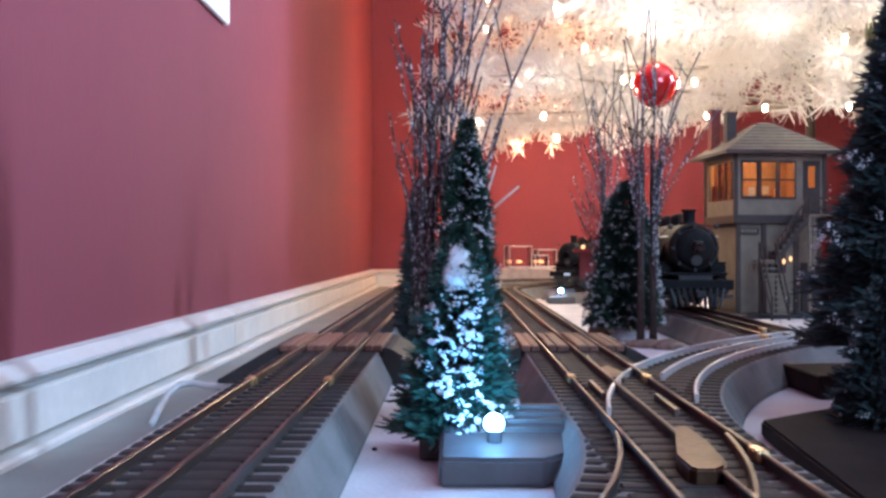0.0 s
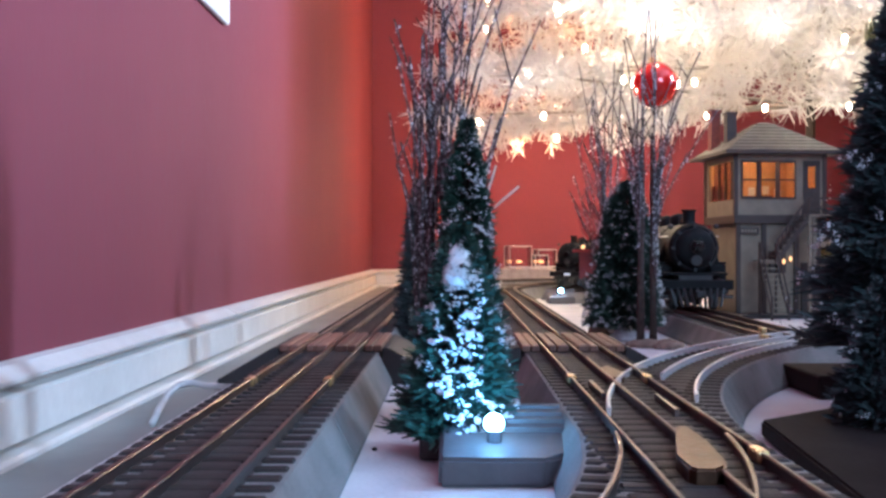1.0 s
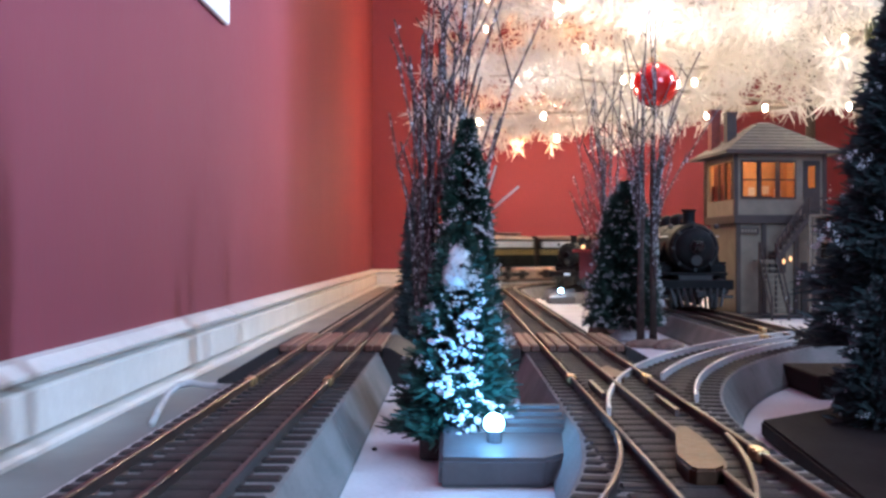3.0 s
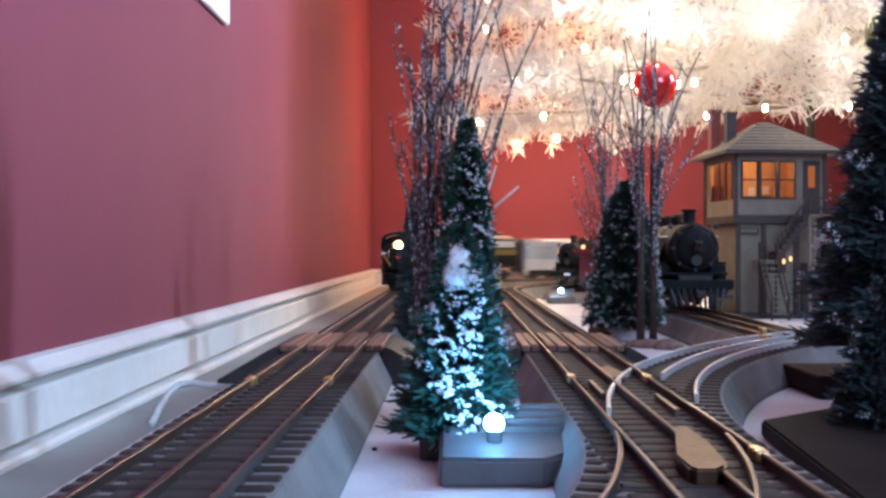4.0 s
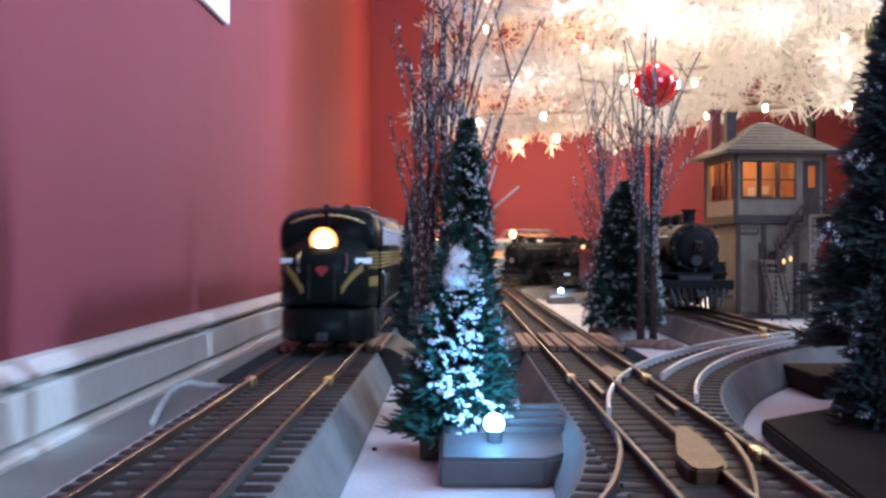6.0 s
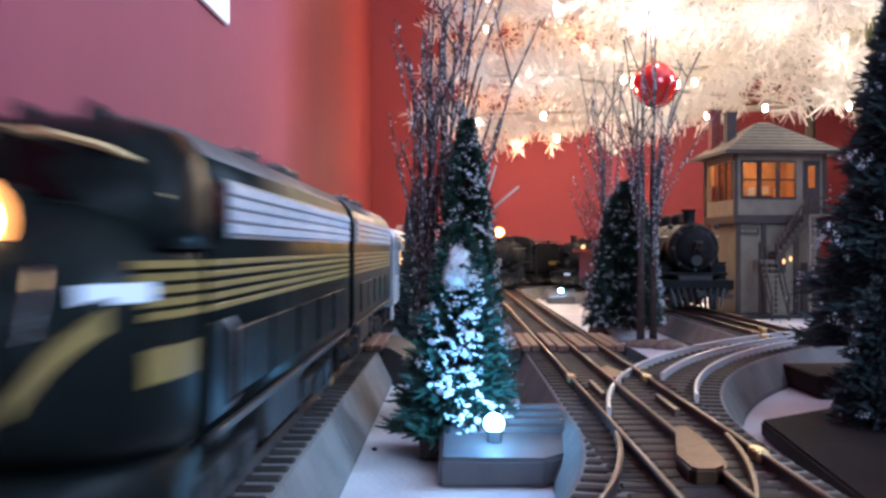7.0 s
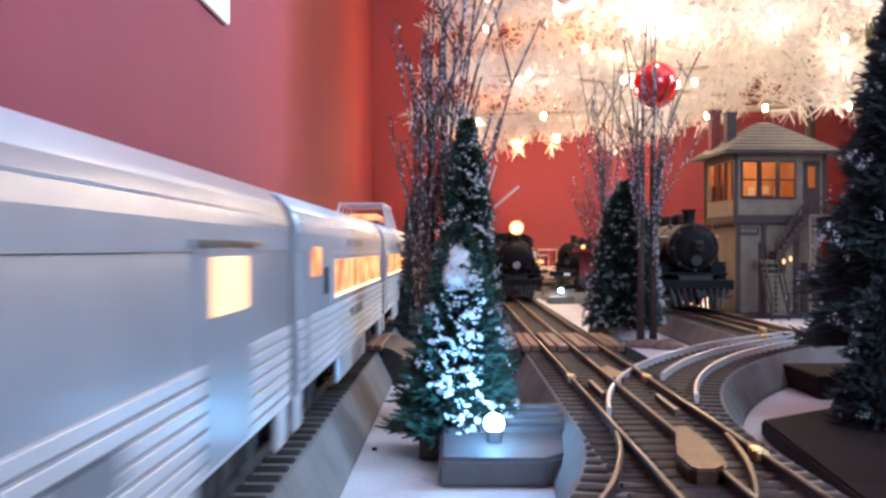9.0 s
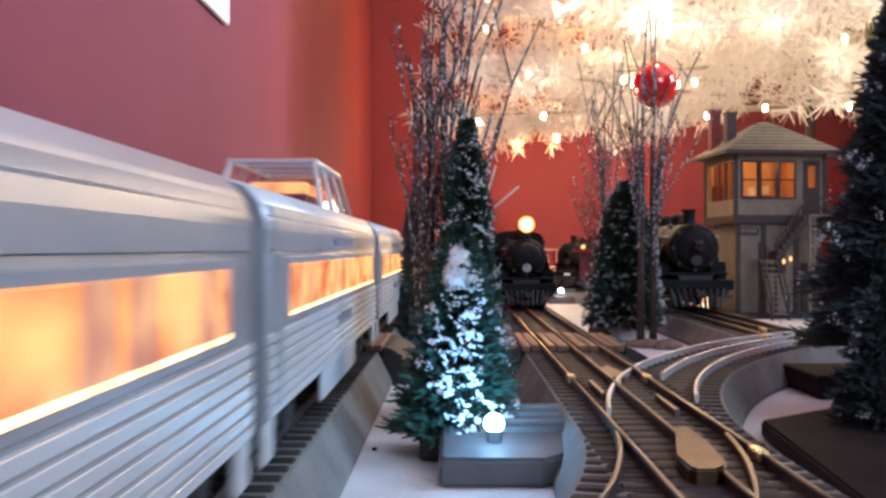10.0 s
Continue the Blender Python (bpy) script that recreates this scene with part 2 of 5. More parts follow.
def room():
    def slab(name, dims, material, label, cat):
        return tagged(part(name, box(*dims), material), label, cat, kind="structure")
    slab("wall_west", (WALL_X - 0.12, WALL_X, -2.5, BACK_Y + 0.12, -0.2, 2.4), "wall", "dark red painted living room wall", "wall")
    slab("wall_north", (WALL_X, 3.42, BACK_Y, BACK_Y + 0.12, -0.2, 2.4), "wall", "dark red painted wall behind the layout", "wall")
    # east wall with a narrow window
    bm = box(3.3, 3.42, -2.5, 0.51, -0.2, 2.4)
    box(3.3, 3.42, 0.91, BACK_Y, -0.2, 2.4, bm=bm)
    box(3.3, 3.42, 0.51, 0.91, -0.2, 0.15, bm=bm)
    box(3.3, 3.42, 0.51, 0.91, 1.85, 2.4, bm=bm)
    tagged(part("wall_east", bm, "wall"), "red painted wall with a narrow window", "wall", kind="structure")
    # south wall with a wide window
    bm = box(WALL_X, 0.5, -2.5, -2.38, -0.2, 2.4)
    box(1.9, 3.3, -2.5, -2.38, -0.2, 2.4, bm=bm)
    box(0.5, 1.9, -2.5, -2.38, -0.2, 0.6, bm=bm)
    box(0.5, 1.9, -2.5, -2.38, 2.0, 2.4, bm=bm)
    tagged(part("wall_south", bm, "wall"), "red painted wall with a wide window", "wall", kind="structure")
    # unseen wall, added to end the side daylight on the left wall
    slab("wall_return", (0.8, 3.3, 1.18, 1.22, -0.02, 2.4), "wall", "unseen wall added to cut off the side daylight", "wall")
    # unseen low wall added to shade the layout, its higher pier to shade the tower
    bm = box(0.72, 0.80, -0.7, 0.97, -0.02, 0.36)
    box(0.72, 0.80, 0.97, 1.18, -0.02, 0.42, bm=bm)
    tagged(part("wall_low", bm, "wall"), "unseen low wall added to shade the layout", "wall", kind="structure")
    slab("ceiling", (WALL_X - 0.12, 3.42, -2.5, BACK_Y + 0.12, 2.4, 2.5), "ceiling", "plain white ceiling", "ceiling")
    slab("floor", (WALL_X, 3.3, -2.38, BACK_Y, -0.06, -0.02), "grey_floor", "grey floor strip beside the layout", "floor")
    # skirting with a stepped top, along two walls
    prof = [(0, -0.0198), (0.0185, -0.0198), (0.0185, -0.0175), (0.0165, -0.0158), (0.0050, -0.0152), (0.0050, -0.0125), (0.0125, -0.0118), (0.0125, 0.0092), (0.0100, 0.0104),
            (0.0030, 0.0108), (0.0030, 0.0150), (0.0140, 0.0160), (0.0145, 0.0182), (0.0060, 0.0235), (0, 0.0245)]
    for y0, y1 in ((-2.3, 0.93), (0.9315, BACK_Y - 0.02)):
        wob = [(WALL_X + 0.0008 * math.sin(3 * k + y0), y0 + (y1 - y0) * k / 12) for k in range(13)]
        tagged(part("baseboard", sweep(prof, wob), "white_paint"), "white painted moulded skirting board", "baseboard", kind="structure")
    tagged(part("baseboard", sweep(prof, [(3.3, BACK_Y), (WALL_X, BACK_Y)][::-1]), "white_paint"), "white painted moulded skirting board",
           "baseboard", kind="structure")
    tagged(part("layout_board", box(-0.13, 3.28, -0.7, 2.58, -0.0195, 0, 0.0012), "snow"), "white snow-covered layout board", "ground", kind="structure")
    # outlet plate on the left wall
    p = thing("wall_plate", "white plastic wall plate on the red wall", "wall plate", pose(WALL_X, 0.893, 0.343))
    part("cover", box(0, 0.006, -0.05, 0.05, -0.058, 0.058, 0.0025), "plate", p)
    for z in (-0.022, 0.022):
        part("socket_face", box(0.005, 0.0075, -0.016, 0.016, z - 0.014, z + 0.014, 0.001), "plate", p)


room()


# ---- tracks ----
RAIL_Z = 0.022
BEND_Y = 1.51
LEFT_X, RIGHT_X, SIDE_X = -0.0715, 0.068, 0.223


def arc(cx, cy, r, a0, a1, step=0.012):
    """Points on a circle, angles in degrees from +x."""
    k = max(4, int(abs(radians(a1 - a0)) * r / step))
    return [(cx + r * math.cos(radians(a0 + (a1 - a0) * i / k)), cy + r * math.sin(radians(a0 + (a1 - a0) * i / k))) for i in range(k + 1)]


def line(p, q, step=0.05):
    k = max(1, int(math.dist(p, q) / step))
    return [(p[0] + (q[0] - p[0]) * i / k, p[1] + (q[1] - p[1]) * i / k) for i in range(k + 1)]


def path_length(path):
    out = [0.0]
    for a, b in zip(path, path[1:]):
        out.append(out[-1] + math.dist(a, b))
    return out


def along(path, lengths, s):
    """Place and heading at the distance s along the path; it goes on straight past both ends."""
    k = min(max(int(np.searchsorted(lengths, s)) - 1, 0), len(path) - 2)
    f = (s - lengths[k]) / (lengths[k + 1] - lengths[k])
    a, b = path[k], path[k + 1]
    return (a[0] + (b[0] - a[0]) * f, a[1] + (b[1] - a[1]) * f), math.atan2(b[1] - a[1], b[0] - a[0])


def cut(path, s0, s1):
    ls = path_length(path)
    return [along(path, ls, s0)[0]] + [p for p, s in zip(path, ls) if s0 + 1e-4 < s < s1 - 1e-4] + [along(path, ls, s1)[0]]


PROFILE_TIE = mesh_of(box(-0.0265, 0.0265, -0.0027, 0.0027, 0.0, 0.0022, 0.0006, segs=1), "tie", name="tie")


def rail_profile(u, top=RAIL_Z, w=0.00085):
    return [(u - 0.0012, 0.0176), (u + 0.0012, 0.0176), (u + 0.0006, 0.0186), (u + 0.0006, top - 0.0013), (u + w, top - 0.0010), (u + w, top - 0.0004),
            (u + w * 0.6, top), (u - w * 0.6, top), (u - w, top - 0.0004), (u - w, top - 0.0010), (u - 0.0006, top - 0.0013), (u - 0.0006, 0.0186)]


def track(label, path, near=(0, 0), drop=0.0, rails=((-0.0168, 0), (0, 0), (0.0168, 0)), group="model tracks", metal="rail"):
    """Roadbed in ten-inch sections, three rails, and ties; near: the stretch in which each tie is a part of its own."""
    t = thing("track", label, "model track", group=group)
    ls = path_length(path)
    total, z = ls[-1], 0.0176 - drop
    shape = [(-0.0355, 0.0003), (-0.0355, 0.0025), (-0.0275, z), (-0.0265, z + 0.0004), (0.0265, z + 0.0004), (0.0275, z), (0.0355, 0.0025), (0.0355, 0.0003)]
    s = 0.0
    while s < total - 0.005:
        e = min(s + 0.254, total)
        part("roadbed", sweep(shape, cut(path, s + 0.0005, e - 0.0005)), "roadbed", t)
        part("deck", sweep([(-0.0118, z), (0.0118, z), (0.0118, z + 0.0009), (-0.0118, z + 0.0009)], cut(path, s + 0.0008, e - 0.0008)), "deck", t)
        s += 0.254
    for u, first in rails:
        part("rail", sweep([(a, b - drop) for a, b in rail_profile(u)], cut(path, first, total)), metal, t, smooth=False)
    verts, faces, s = [], [], 0.006
    while s < total:
        p, a = along(path, ls, s)
        m = Matrix.Translation((p[0], p[1], z - 0.0010)) @ Matrix.Rotation(a - math.pi / 2, 4, "Z")
        if near[0] <= s <= near[1]:
            part("tie", PROFILE_TIE, "tie", t, m=m)
        else:
            k = len(verts)
            verts += [m @ v.co for v in PROFILE_TIE.vertices]
            faces += [[k + i for i in f.vertices] for f in PROFILE_TIE.polygons]
        s += 0.0112
    if verts:
        part("tie_row", raw_mesh(verts, faces, "tie"), "tie", t, kind="stuff")
    return t


# the routes, from behind the viewer towards the far end
ROUTE_OUT = line((LEFT_X, -2.0), (LEFT_X, BEND_Y)) + arc(LEFT_X + 0.457, BEND_Y, 0.457, 180, 90)[1:] + line((LEFT_X + 0.457, BEND_Y + 0.457), (3.25, BEND_Y + 0.457))[1:]
ROUTE_IN = line((RIGHT_X, -0.5), (RIGHT_X, 1.45)) + arc(RIGHT_X + 0.36, 1.45, 0.36, 180, 90)[1:] + line((RIGHT_X + 0.36, 1.81), (3.25, 1.81))[1:]
R_A = 0.52
CURVE_A = arc(RIGHT_X + R_A, 0.30, R_A, 180, 112)
CURVE_B = arc(RIGHT_X - 0.39, 0.345, 0.39, 0, -58)


def tracks():
    track("grey roadbed model track with three rails beside the skirting", line((LEFT_X, -0.65), (LEFT_X, BEND_Y)) + [p for p in ROUTE_OUT if p[1] > BEND_Y + 0.0001],
          near=(0.70, 1.75))
    track("grey roadbed model track with three bronze rails", line((RIGHT_X, -0.12), (RIGHT_X, 1.45)) + [p for p in ROUTE_IN if p[1] > 1.4501], near=(0.15, 1.2))
    track("curved model track branching off with bright rails", CURVE_A, near=(0.0, 0.6), drop=0.0005, rails=((-0.0168, 0.06), (0, 0.165), (0.0168, 0.10)), metal="sheen_rail")
    track("curved model track of a turnout leading away", CURVE_B, near=(0.0, 0.3), drop=0.0005, rails=((-0.0168, 0.03), (0, 0.12), (0.0168, 0.03)))
    track("straight model siding track under a black steam locomotive", line((SIDE_X, 0.66), (SIDE_X, 1.45)), near=(0, 0.6), drop=0.0009)
    track("short model siding under a dark steam locomotive", line((0.161, 1.522), (0.271, 1.712)), drop=0.0013)
    track("short model siding under a red caboose", line((0.182, 1.419), (0.287, 1.60)), drop=0.0017)
    # turnout castings: frog plates, guard rails and rail joiners
    sw = thing("turnout_castings", "bronze frog plates and guard rails of a turnout", "track switch")
    def plate(pts, z0, z1, material, name):
        bm = loft([[(x, y, z) for x, y in pts] for z in (z0, z1)])
        bmesh.ops.bevel(bm, geom=[e for e in bm.edges if all(v.co.z > z1 - 0.0001 for v in e.verts)], offset=0.0007, segments=2, affect="EDGES")
        part(name, bm, material, sw)
    plate([(0.0595, 0.273), (0.0591, 0.2575), (0.0605, 0.2548), (0.0655, 0.2548), (0.0690, 0.259), (0.0712, 0.267), (0.0724, 0.293), (0.0725, 0.318), (0.0688, 0.318), (0.0635, 0.293)], 0.0185, 0.0229, "brass", "frog_plate")
    plate([(0.067, 0.452), (0.075, 0.452), (0.079, 0.47), (0.075, 0.50), (0.069, 0.49)], 0.0185, 0.0208, "brass", "frog_plate")
    for pts in ([(0.0585, 0.44), (0.0585, 0.40)], [(0.079, 0.40), (0.0785, 0.36)]):
        part("guard_rail", sweep([(-0.0008, 0.0185), (0.0008, 0.0185), (0.0008, 0.0212), (-0.0008, 0.0212)], pts), "rail", sw)
    # joiner blocks coloured gold to imitate warm glints at the rail joints
    for x, y in ((0.0848, 0.45), (0.0848, 0.285), (0.0512, 0.45), (-0.0883, 0.44), (-0.0547, 0.44), (0.217, 0.72), (0.2, 0.66)):
        part("rail_joiner", box(x - 0.0019, x + 0.0019, y - 0.005, y + 0.005, 0.0188, 0.0224, 0.0008), "gold", sw)


tracks()


def crossing(x, label, sides):
    """A timber road crossing laid between and beside the rails, with sloping ramps."""
    c = thing("road_crossing", label, "road crossing", pose(x, 0.0, 0), group="road crossings")
    for u0, u1 in ((-0.0295, -0.0245), (-0.024, -0.0192), (-0.0142, -0.0096), (-0.0091, -0.0024), (0.0024, 0.0091), (0.0096, 0.0142), (0.0192, 0.024), (0.0245, 0.0295)):
        part("plank", box(u0, u1, 0.585, 0.675, 0.0185, 0.0223, 0.0006, segs=1), "plank", c)
    for sgn in sides:
        ramp = [(sgn * 0.030, 0.0214), (sgn * 0.034, 0.0206), (sgn * 0.066, 0.002), (sgn * 0.066, 0.0003), (sgn * 0.030, 0.0003)]
        bm = loft([[(u, y, z) for u, z in ramp] for y in (0.583, 0.677)])
        bmesh.ops.bevel(bm, geom=bm.edges[:], offset=0.001, segments=2, affect="EDGES")
        part("ramp", bm, "ramp", c)


crossing(LEFT_X, "brown timber road crossing with dark ramps over the track", (-1, 1))
crossing(RIGHT_X, "brown timber road crossing with a grey ramp over the track", (-1, 1))


def led_box(x, y, s=1.0):
    """A switch motor housing with a bright blue-white diode."""
    b = thing("switch_motor", "grey plastic switch motor box with a blue-white diode", "switch motor", pose(x, y, 0.0003), group="switch motors")
    foot = [(-0.019, -0.015), (0.0165, -0.015), (0.030, 0.0), (0.030, 0.050), (-0.004, 0.050), (-0.019, 0.028)]
    bm = loft([[(x * f, y * f, z * (1 + 14 * max(y, 0) * (z > 0.005))) for x, y in foot] for f, z in ((1, 0), (0.985, 0.0095))])
    bmesh.ops.bevel(bm, geom=bm.edges[:], offset=0.0013, segments=2, affect="EDGES")
    part("housing", bm, "box", b)
    part("lid", loft([[(0.004, 0.016, z), (0.027, 0.016, z), (0.027, 0.046, z + 0.004), (0.004, 0.046, z + 0.004)] for z in (0.0105, 0.0142)]), "box", b)
    for y in (0.021, 0.030, 0.039):
        part("lid_rib", box(0.005, 0.026, y, y + 0.0022, 0.0146, 0.0158 + 0.12 * (y - 0.016), 0.0003, segs=1), "box", b)
    part("socket", rod((0.0, 0.005, 0.010), (0.0, 0.005, 0.0158), 0.0026), "box", b)
    part("diode", ball((0, 0.005, 0.0176), 0.0034), "led", b, "glowing blue-white diode", smooth=True)
    return b


led_box(0.0135, 0.345)
led_box(0.150, 1.44)
lamp("diode_light", "SPOT", (0.0135, 0.340, 0.0215), 0.17, (0.2, 0.56, 1.0), 0.003, (0.003, 0.385, 0.045))
lamp("diode_light", "POINT", (0.0135, 0.3385, 0.0235), 0.02, (0.22, 0.56, 1.0), 0.004)
lamp("diode_light", "POINT", (0.150, 1.435, 0.0265), 0.02, (0.45, 0.75, 1.0), 0.003)


# ---- trees of the layout ----
def needles(rng, height, radius, count, length, shape=0.8, z0=0.0, lean=0.0, wide=0.0009):
    """Blades round a cone-shaped crown; returns verts and faces."""
    verts, faces = [], []
    for _ in range(count):
        f = rng.random() ** 1.1
        a = rng.random() * 2 * math.pi
        tier = 0.86 + 0.14 * math.sin(f * 40 + 2.2 * math.sin(a * 3))
        rr = radius * max(1 - f, 0.001) ** shape * min(1, (1 - f) * 7 + 0.08) * tier * (0.9 + 0.2 * noise.noise(Vector((math.cos(a) * 2, math.sin(a) * 2, f * 9))))
        base = rr * (0.55 + 0.45 * rng.random())
        z = z0 + height * f
        d = Vector((math.cos(a), math.sin(a), rng.uniform(-0.35, 0.55))).normalized()
        p = Vector((math.cos(a) * base + lean * f, math.sin(a) * base, z))
        q = p + d * length * rng.uniform(0.5, 1.15) * (0.5 + 0.5 * (1 - f))
        side = d.cross(Vector((rng.uniform(-1, 1), rng.uniform(-1, 1), rng.uniform(-1, 1)))).normalized() * wide
        k = len(verts)
        verts += [p - side, p + side, q + side * 0.3, q - side * 0.3]
        faces.append((k, k + 1, k + 2, k + 3))
    return verts, faces


def clumps(rng, height, radius, count, size, shape=0.8, z0=0.0, lean=0.0, zone=None):
    """Small uneven lumps of artificial snow that lie on the crown."""
    verts, faces = [], []
    for _ in range(count):
        f, a = rng.random() ** 1.2 * 0.97, rng.random() * 2 * math.pi
        if zone and rng.random() < zone[2]:
            a = rng.gauss(zone[0], zone[1])
        rr = radius * max(1 - f, 0.015) ** shape * rng.uniform(1.0, 1.14)
        c = Vector((math.cos(a) * rr + lean * f, math.sin(a) * rr, z0 + height * f))
        s = size * rng.choice((0.35, 0.5, 0.7, 1.0, 1.5)) * rng.uniform(0.8, 1.2) * (0.6 + 0.4 * (1 - f))
        m = Matrix.Rotation(a + math.pi / 2, 4, "Z") @ Matrix.Rotation(rng.uniform(-0.5, 0.5), 4, "X") @ Matrix.Diagonal((s * rng.uniform(0.7, 1.7), s * 0.7, s * rng.uniform(0.4, 1.3), 1))
        for _ in range(22):
            o = m @ Vector((rng.gauss(0, 0.75), rng.gauss(0, 0.5), rng.gauss(0, 0.75)))
            tip = Vector((math.cos(a), math.sin(a), rng.uniform(-0.4, 0.9))) * s * rng.uniform(0.2, 0.7)
            q = s * rng.uniform(0.1, 0.27)
            k = len(verts)
            verts += [c + o + Vector((rng.gauss(0, q), rng.gauss(0, q), rng.gauss(0, q))) for _ in range(3)] + [c + o + tip]
            faces += [(k, k + 1, k + 2), (k, k + 1, k + 3), (k + 1, k + 2, k + 3), (k + 2, k, k + 3)]
    return verts, faces


def snow_pads(rng, height, radius, shape, z0, lean, pads, zone):
    """Soft pads of artificial snow that lie on the branch tiers, most of them on the side that the zone names."""
    verts, faces = [], []
    ball_mesh = bmesh.new()
    bmesh.ops.create_icosphere(ball_mesh, subdivisions=1, radius=1)
    base = [v.co.copy() for v in ball_mesh.verts]
    tris = [[v.index for v in f.verts] for f in ball_mesh.faces]
    ball_mesh.free()
    for i in range(pads):
        f = rng.uniform(0.03, 0.93)
        a = rng.gauss(*zone[:2]) if i % 5 < 3 else rng.uniform(-math.pi, 0)
        slope, size = rng.gauss(-0.25, 0.5), rng.uniform(0.6, 1.25) * (1 - 0.35 * f)
        for j in range(rng.choice((2, 4, 6, 9))):
            a += rng.uniform(-0.02, 0.09) * 0.0245 / radius / max(1 - f, 0.2) * 0.7
            f = min(max(f + 0.008 * slope + rng.gauss(0, 0.008), 0.01), 0.96)
            rr = radius * max(1 - f, 0.03) ** shape * rng.uniform(0.96, 1.1)
            c = Vector((math.cos(a) * rr + lean * f, math.sin(a) * rr, z0 + height * f))
            w = rng.uniform(0.0006, 0.0013) * size
            m = (Matrix.Translation(c) @ Matrix.Rotation(a + math.pi / 2, 4, "Z") @ Matrix.Rotation(rng.gauss(0.1, 0.5), 4, "Y")
                 @ Matrix.Diagonal((w * rng.uniform(1, 1.7), w * 0.7, w * rng.uniform(0.5, 1.0), 1)))
            k = len(verts)
            verts += [m @ (p * (1 + 0.7 * noise.noise(p * 2.3 + Vector((i, j, 0))))) for p in base]
            faces += [[k + q for q in g] for g in tris]
    return verts, faces


def conifer(label, x, y, height, radius, seed, count=5000, material="needle", flakes=60, flake=0.0014, lift=0.0, shape=0.8, lean=0.0, base=0.0, blade=0.009, zone=None, z=0.0003, pads=0):
    rng = random.Random(seed)
    t = thing("conifer", label, "model tree", pose(x, y, z), group="model conifers")
    if base:
        part("base", box(-base, base, -base, base, 0, 0.009, 0.0012), "pot", t, "dark square wooden base")
    part("trunk", rod((0, 0, 0), (lean * 0.8, 0, lift + height * 0.8), 0.003, 0.001), "bark", t)
    v, f = needles(rng, height, radius, count, blade, shape, lift, lean)
    part("crown", raw_mesh(v, f, material), material, t)
    # dense inner brush
    core = [(max(radius * 0.3 * (1 - i / 10) ** max(shape, 0.8), 0.0004), lift + height * i / 10 * 0.84) for i in range(11)]
    rings = [[(r * (1 + 0.14 * noise.noise(Vector((math.cos(b) * 3, math.sin(b) * 3, zz * 90)))) * math.cos(b) + lean * (zz - lift) / height,
               r * (1 + 0.14 * noise.noise(Vector((math.cos(b) * 3, math.sin(b) * 3, zz * 90)))) * math.sin(b), zz)
              for b in [2 * math.pi * k / 16 for k in range(16)]] for r, zz in core]
    part("inner_brush", loft(rings), material, t)
    if flakes:
        v, f = clumps(rng, height, radius * 1.05, flakes, flake, shape, lift, lean, zone)
        part("snow", raw_mesh(v, f, "flake"), "flake", t, "white artificial snow", kind="stuff")
    if pads:
        v, f = snow_pads(rng, height, radius, shape, lift, lean, pads, zone or (-1.5, 0.5))
        me = raw_mesh(v, f, "flake")
        for p in me.polygons:
            p.use_smooth = True
        part("snow_pad", me, "flake", t, "white snow on the branch tiers", kind="stuff")
    return t


front = conifer("snow-covered model fir lit by a blue diode", 0.0005, 0.385, 0.078, 0.0245, 3, 9500, "needle", 70, 0.0014, 0.008, 0.72, 0.002, 0.0135, 0.0085,
                zone=(-1.5, 0.2, 0.5), pads=95)
cap = lathe([(0.0062, 0.062), (0.0066, 0.066), (0.0052, 0.072), (0.0036, 0.077), (0.0012, 0.0795)], 18)
for v in cap.verts:
    v.co += 0.0012 * noise.noise_vector(v.co * 300)
cap_ob = part("snow_cap", cap, "flake", front, "white snow cap on the tip", smooth=True, m=Matrix.Translation((0.001, -0.004, 0)))
part("knot", ball((0.0008, -0.0052, 0.0712), 0.0009, u=8, v=6), "bark", cap_ob)
conifer("tall green model fir with frosted needles", 0.0045, 0.465, 0.130, 0.0205, 4, 10500, "needle", 220, 0.0014, 0.006, 0.6, 0.001, 0.012, 0.008, zone=(-1.57, 0.7, 0.3), pads=90)
conifer("dark green model fir with little snow", -0.028, 0.78, 0.125, 0.019, 5, 4000, "dark_needle", 60, 0.0012, 0.006, 0.6, 0, 0.011)
conifer("dark green model fir beside bare trees", 0.1445, 0.87, 0.122, 0.0315, 7, 18000, "needle", 900, 0.0012, 0.012, 0.38, 0.002, 0.0, 0.011)
conifer("dark model fir with frosted tips", 0.178, 0.98, 0.11, 0.017, 8, 3000, "dark_needle", 130, 0.0012, 0.008, 0.6, 0, 0.0)
conifer("large dark fir on a black board", 0.209, 0.47, 0.185, 0.051, 9, 20000, "dark_needle", 230, 0.0012, 0.026, 0.95, 0, 0.0, 0.012, z=0.0075)
conifer("small dark fir with frosted tips on a black board", 0.172, 0.41, 0.058, 0.02, 11, 3500, "dark_needle", 60, 0.0009, 0.001, 0.6, 0, 0.0, 0.008, z=0.0075)
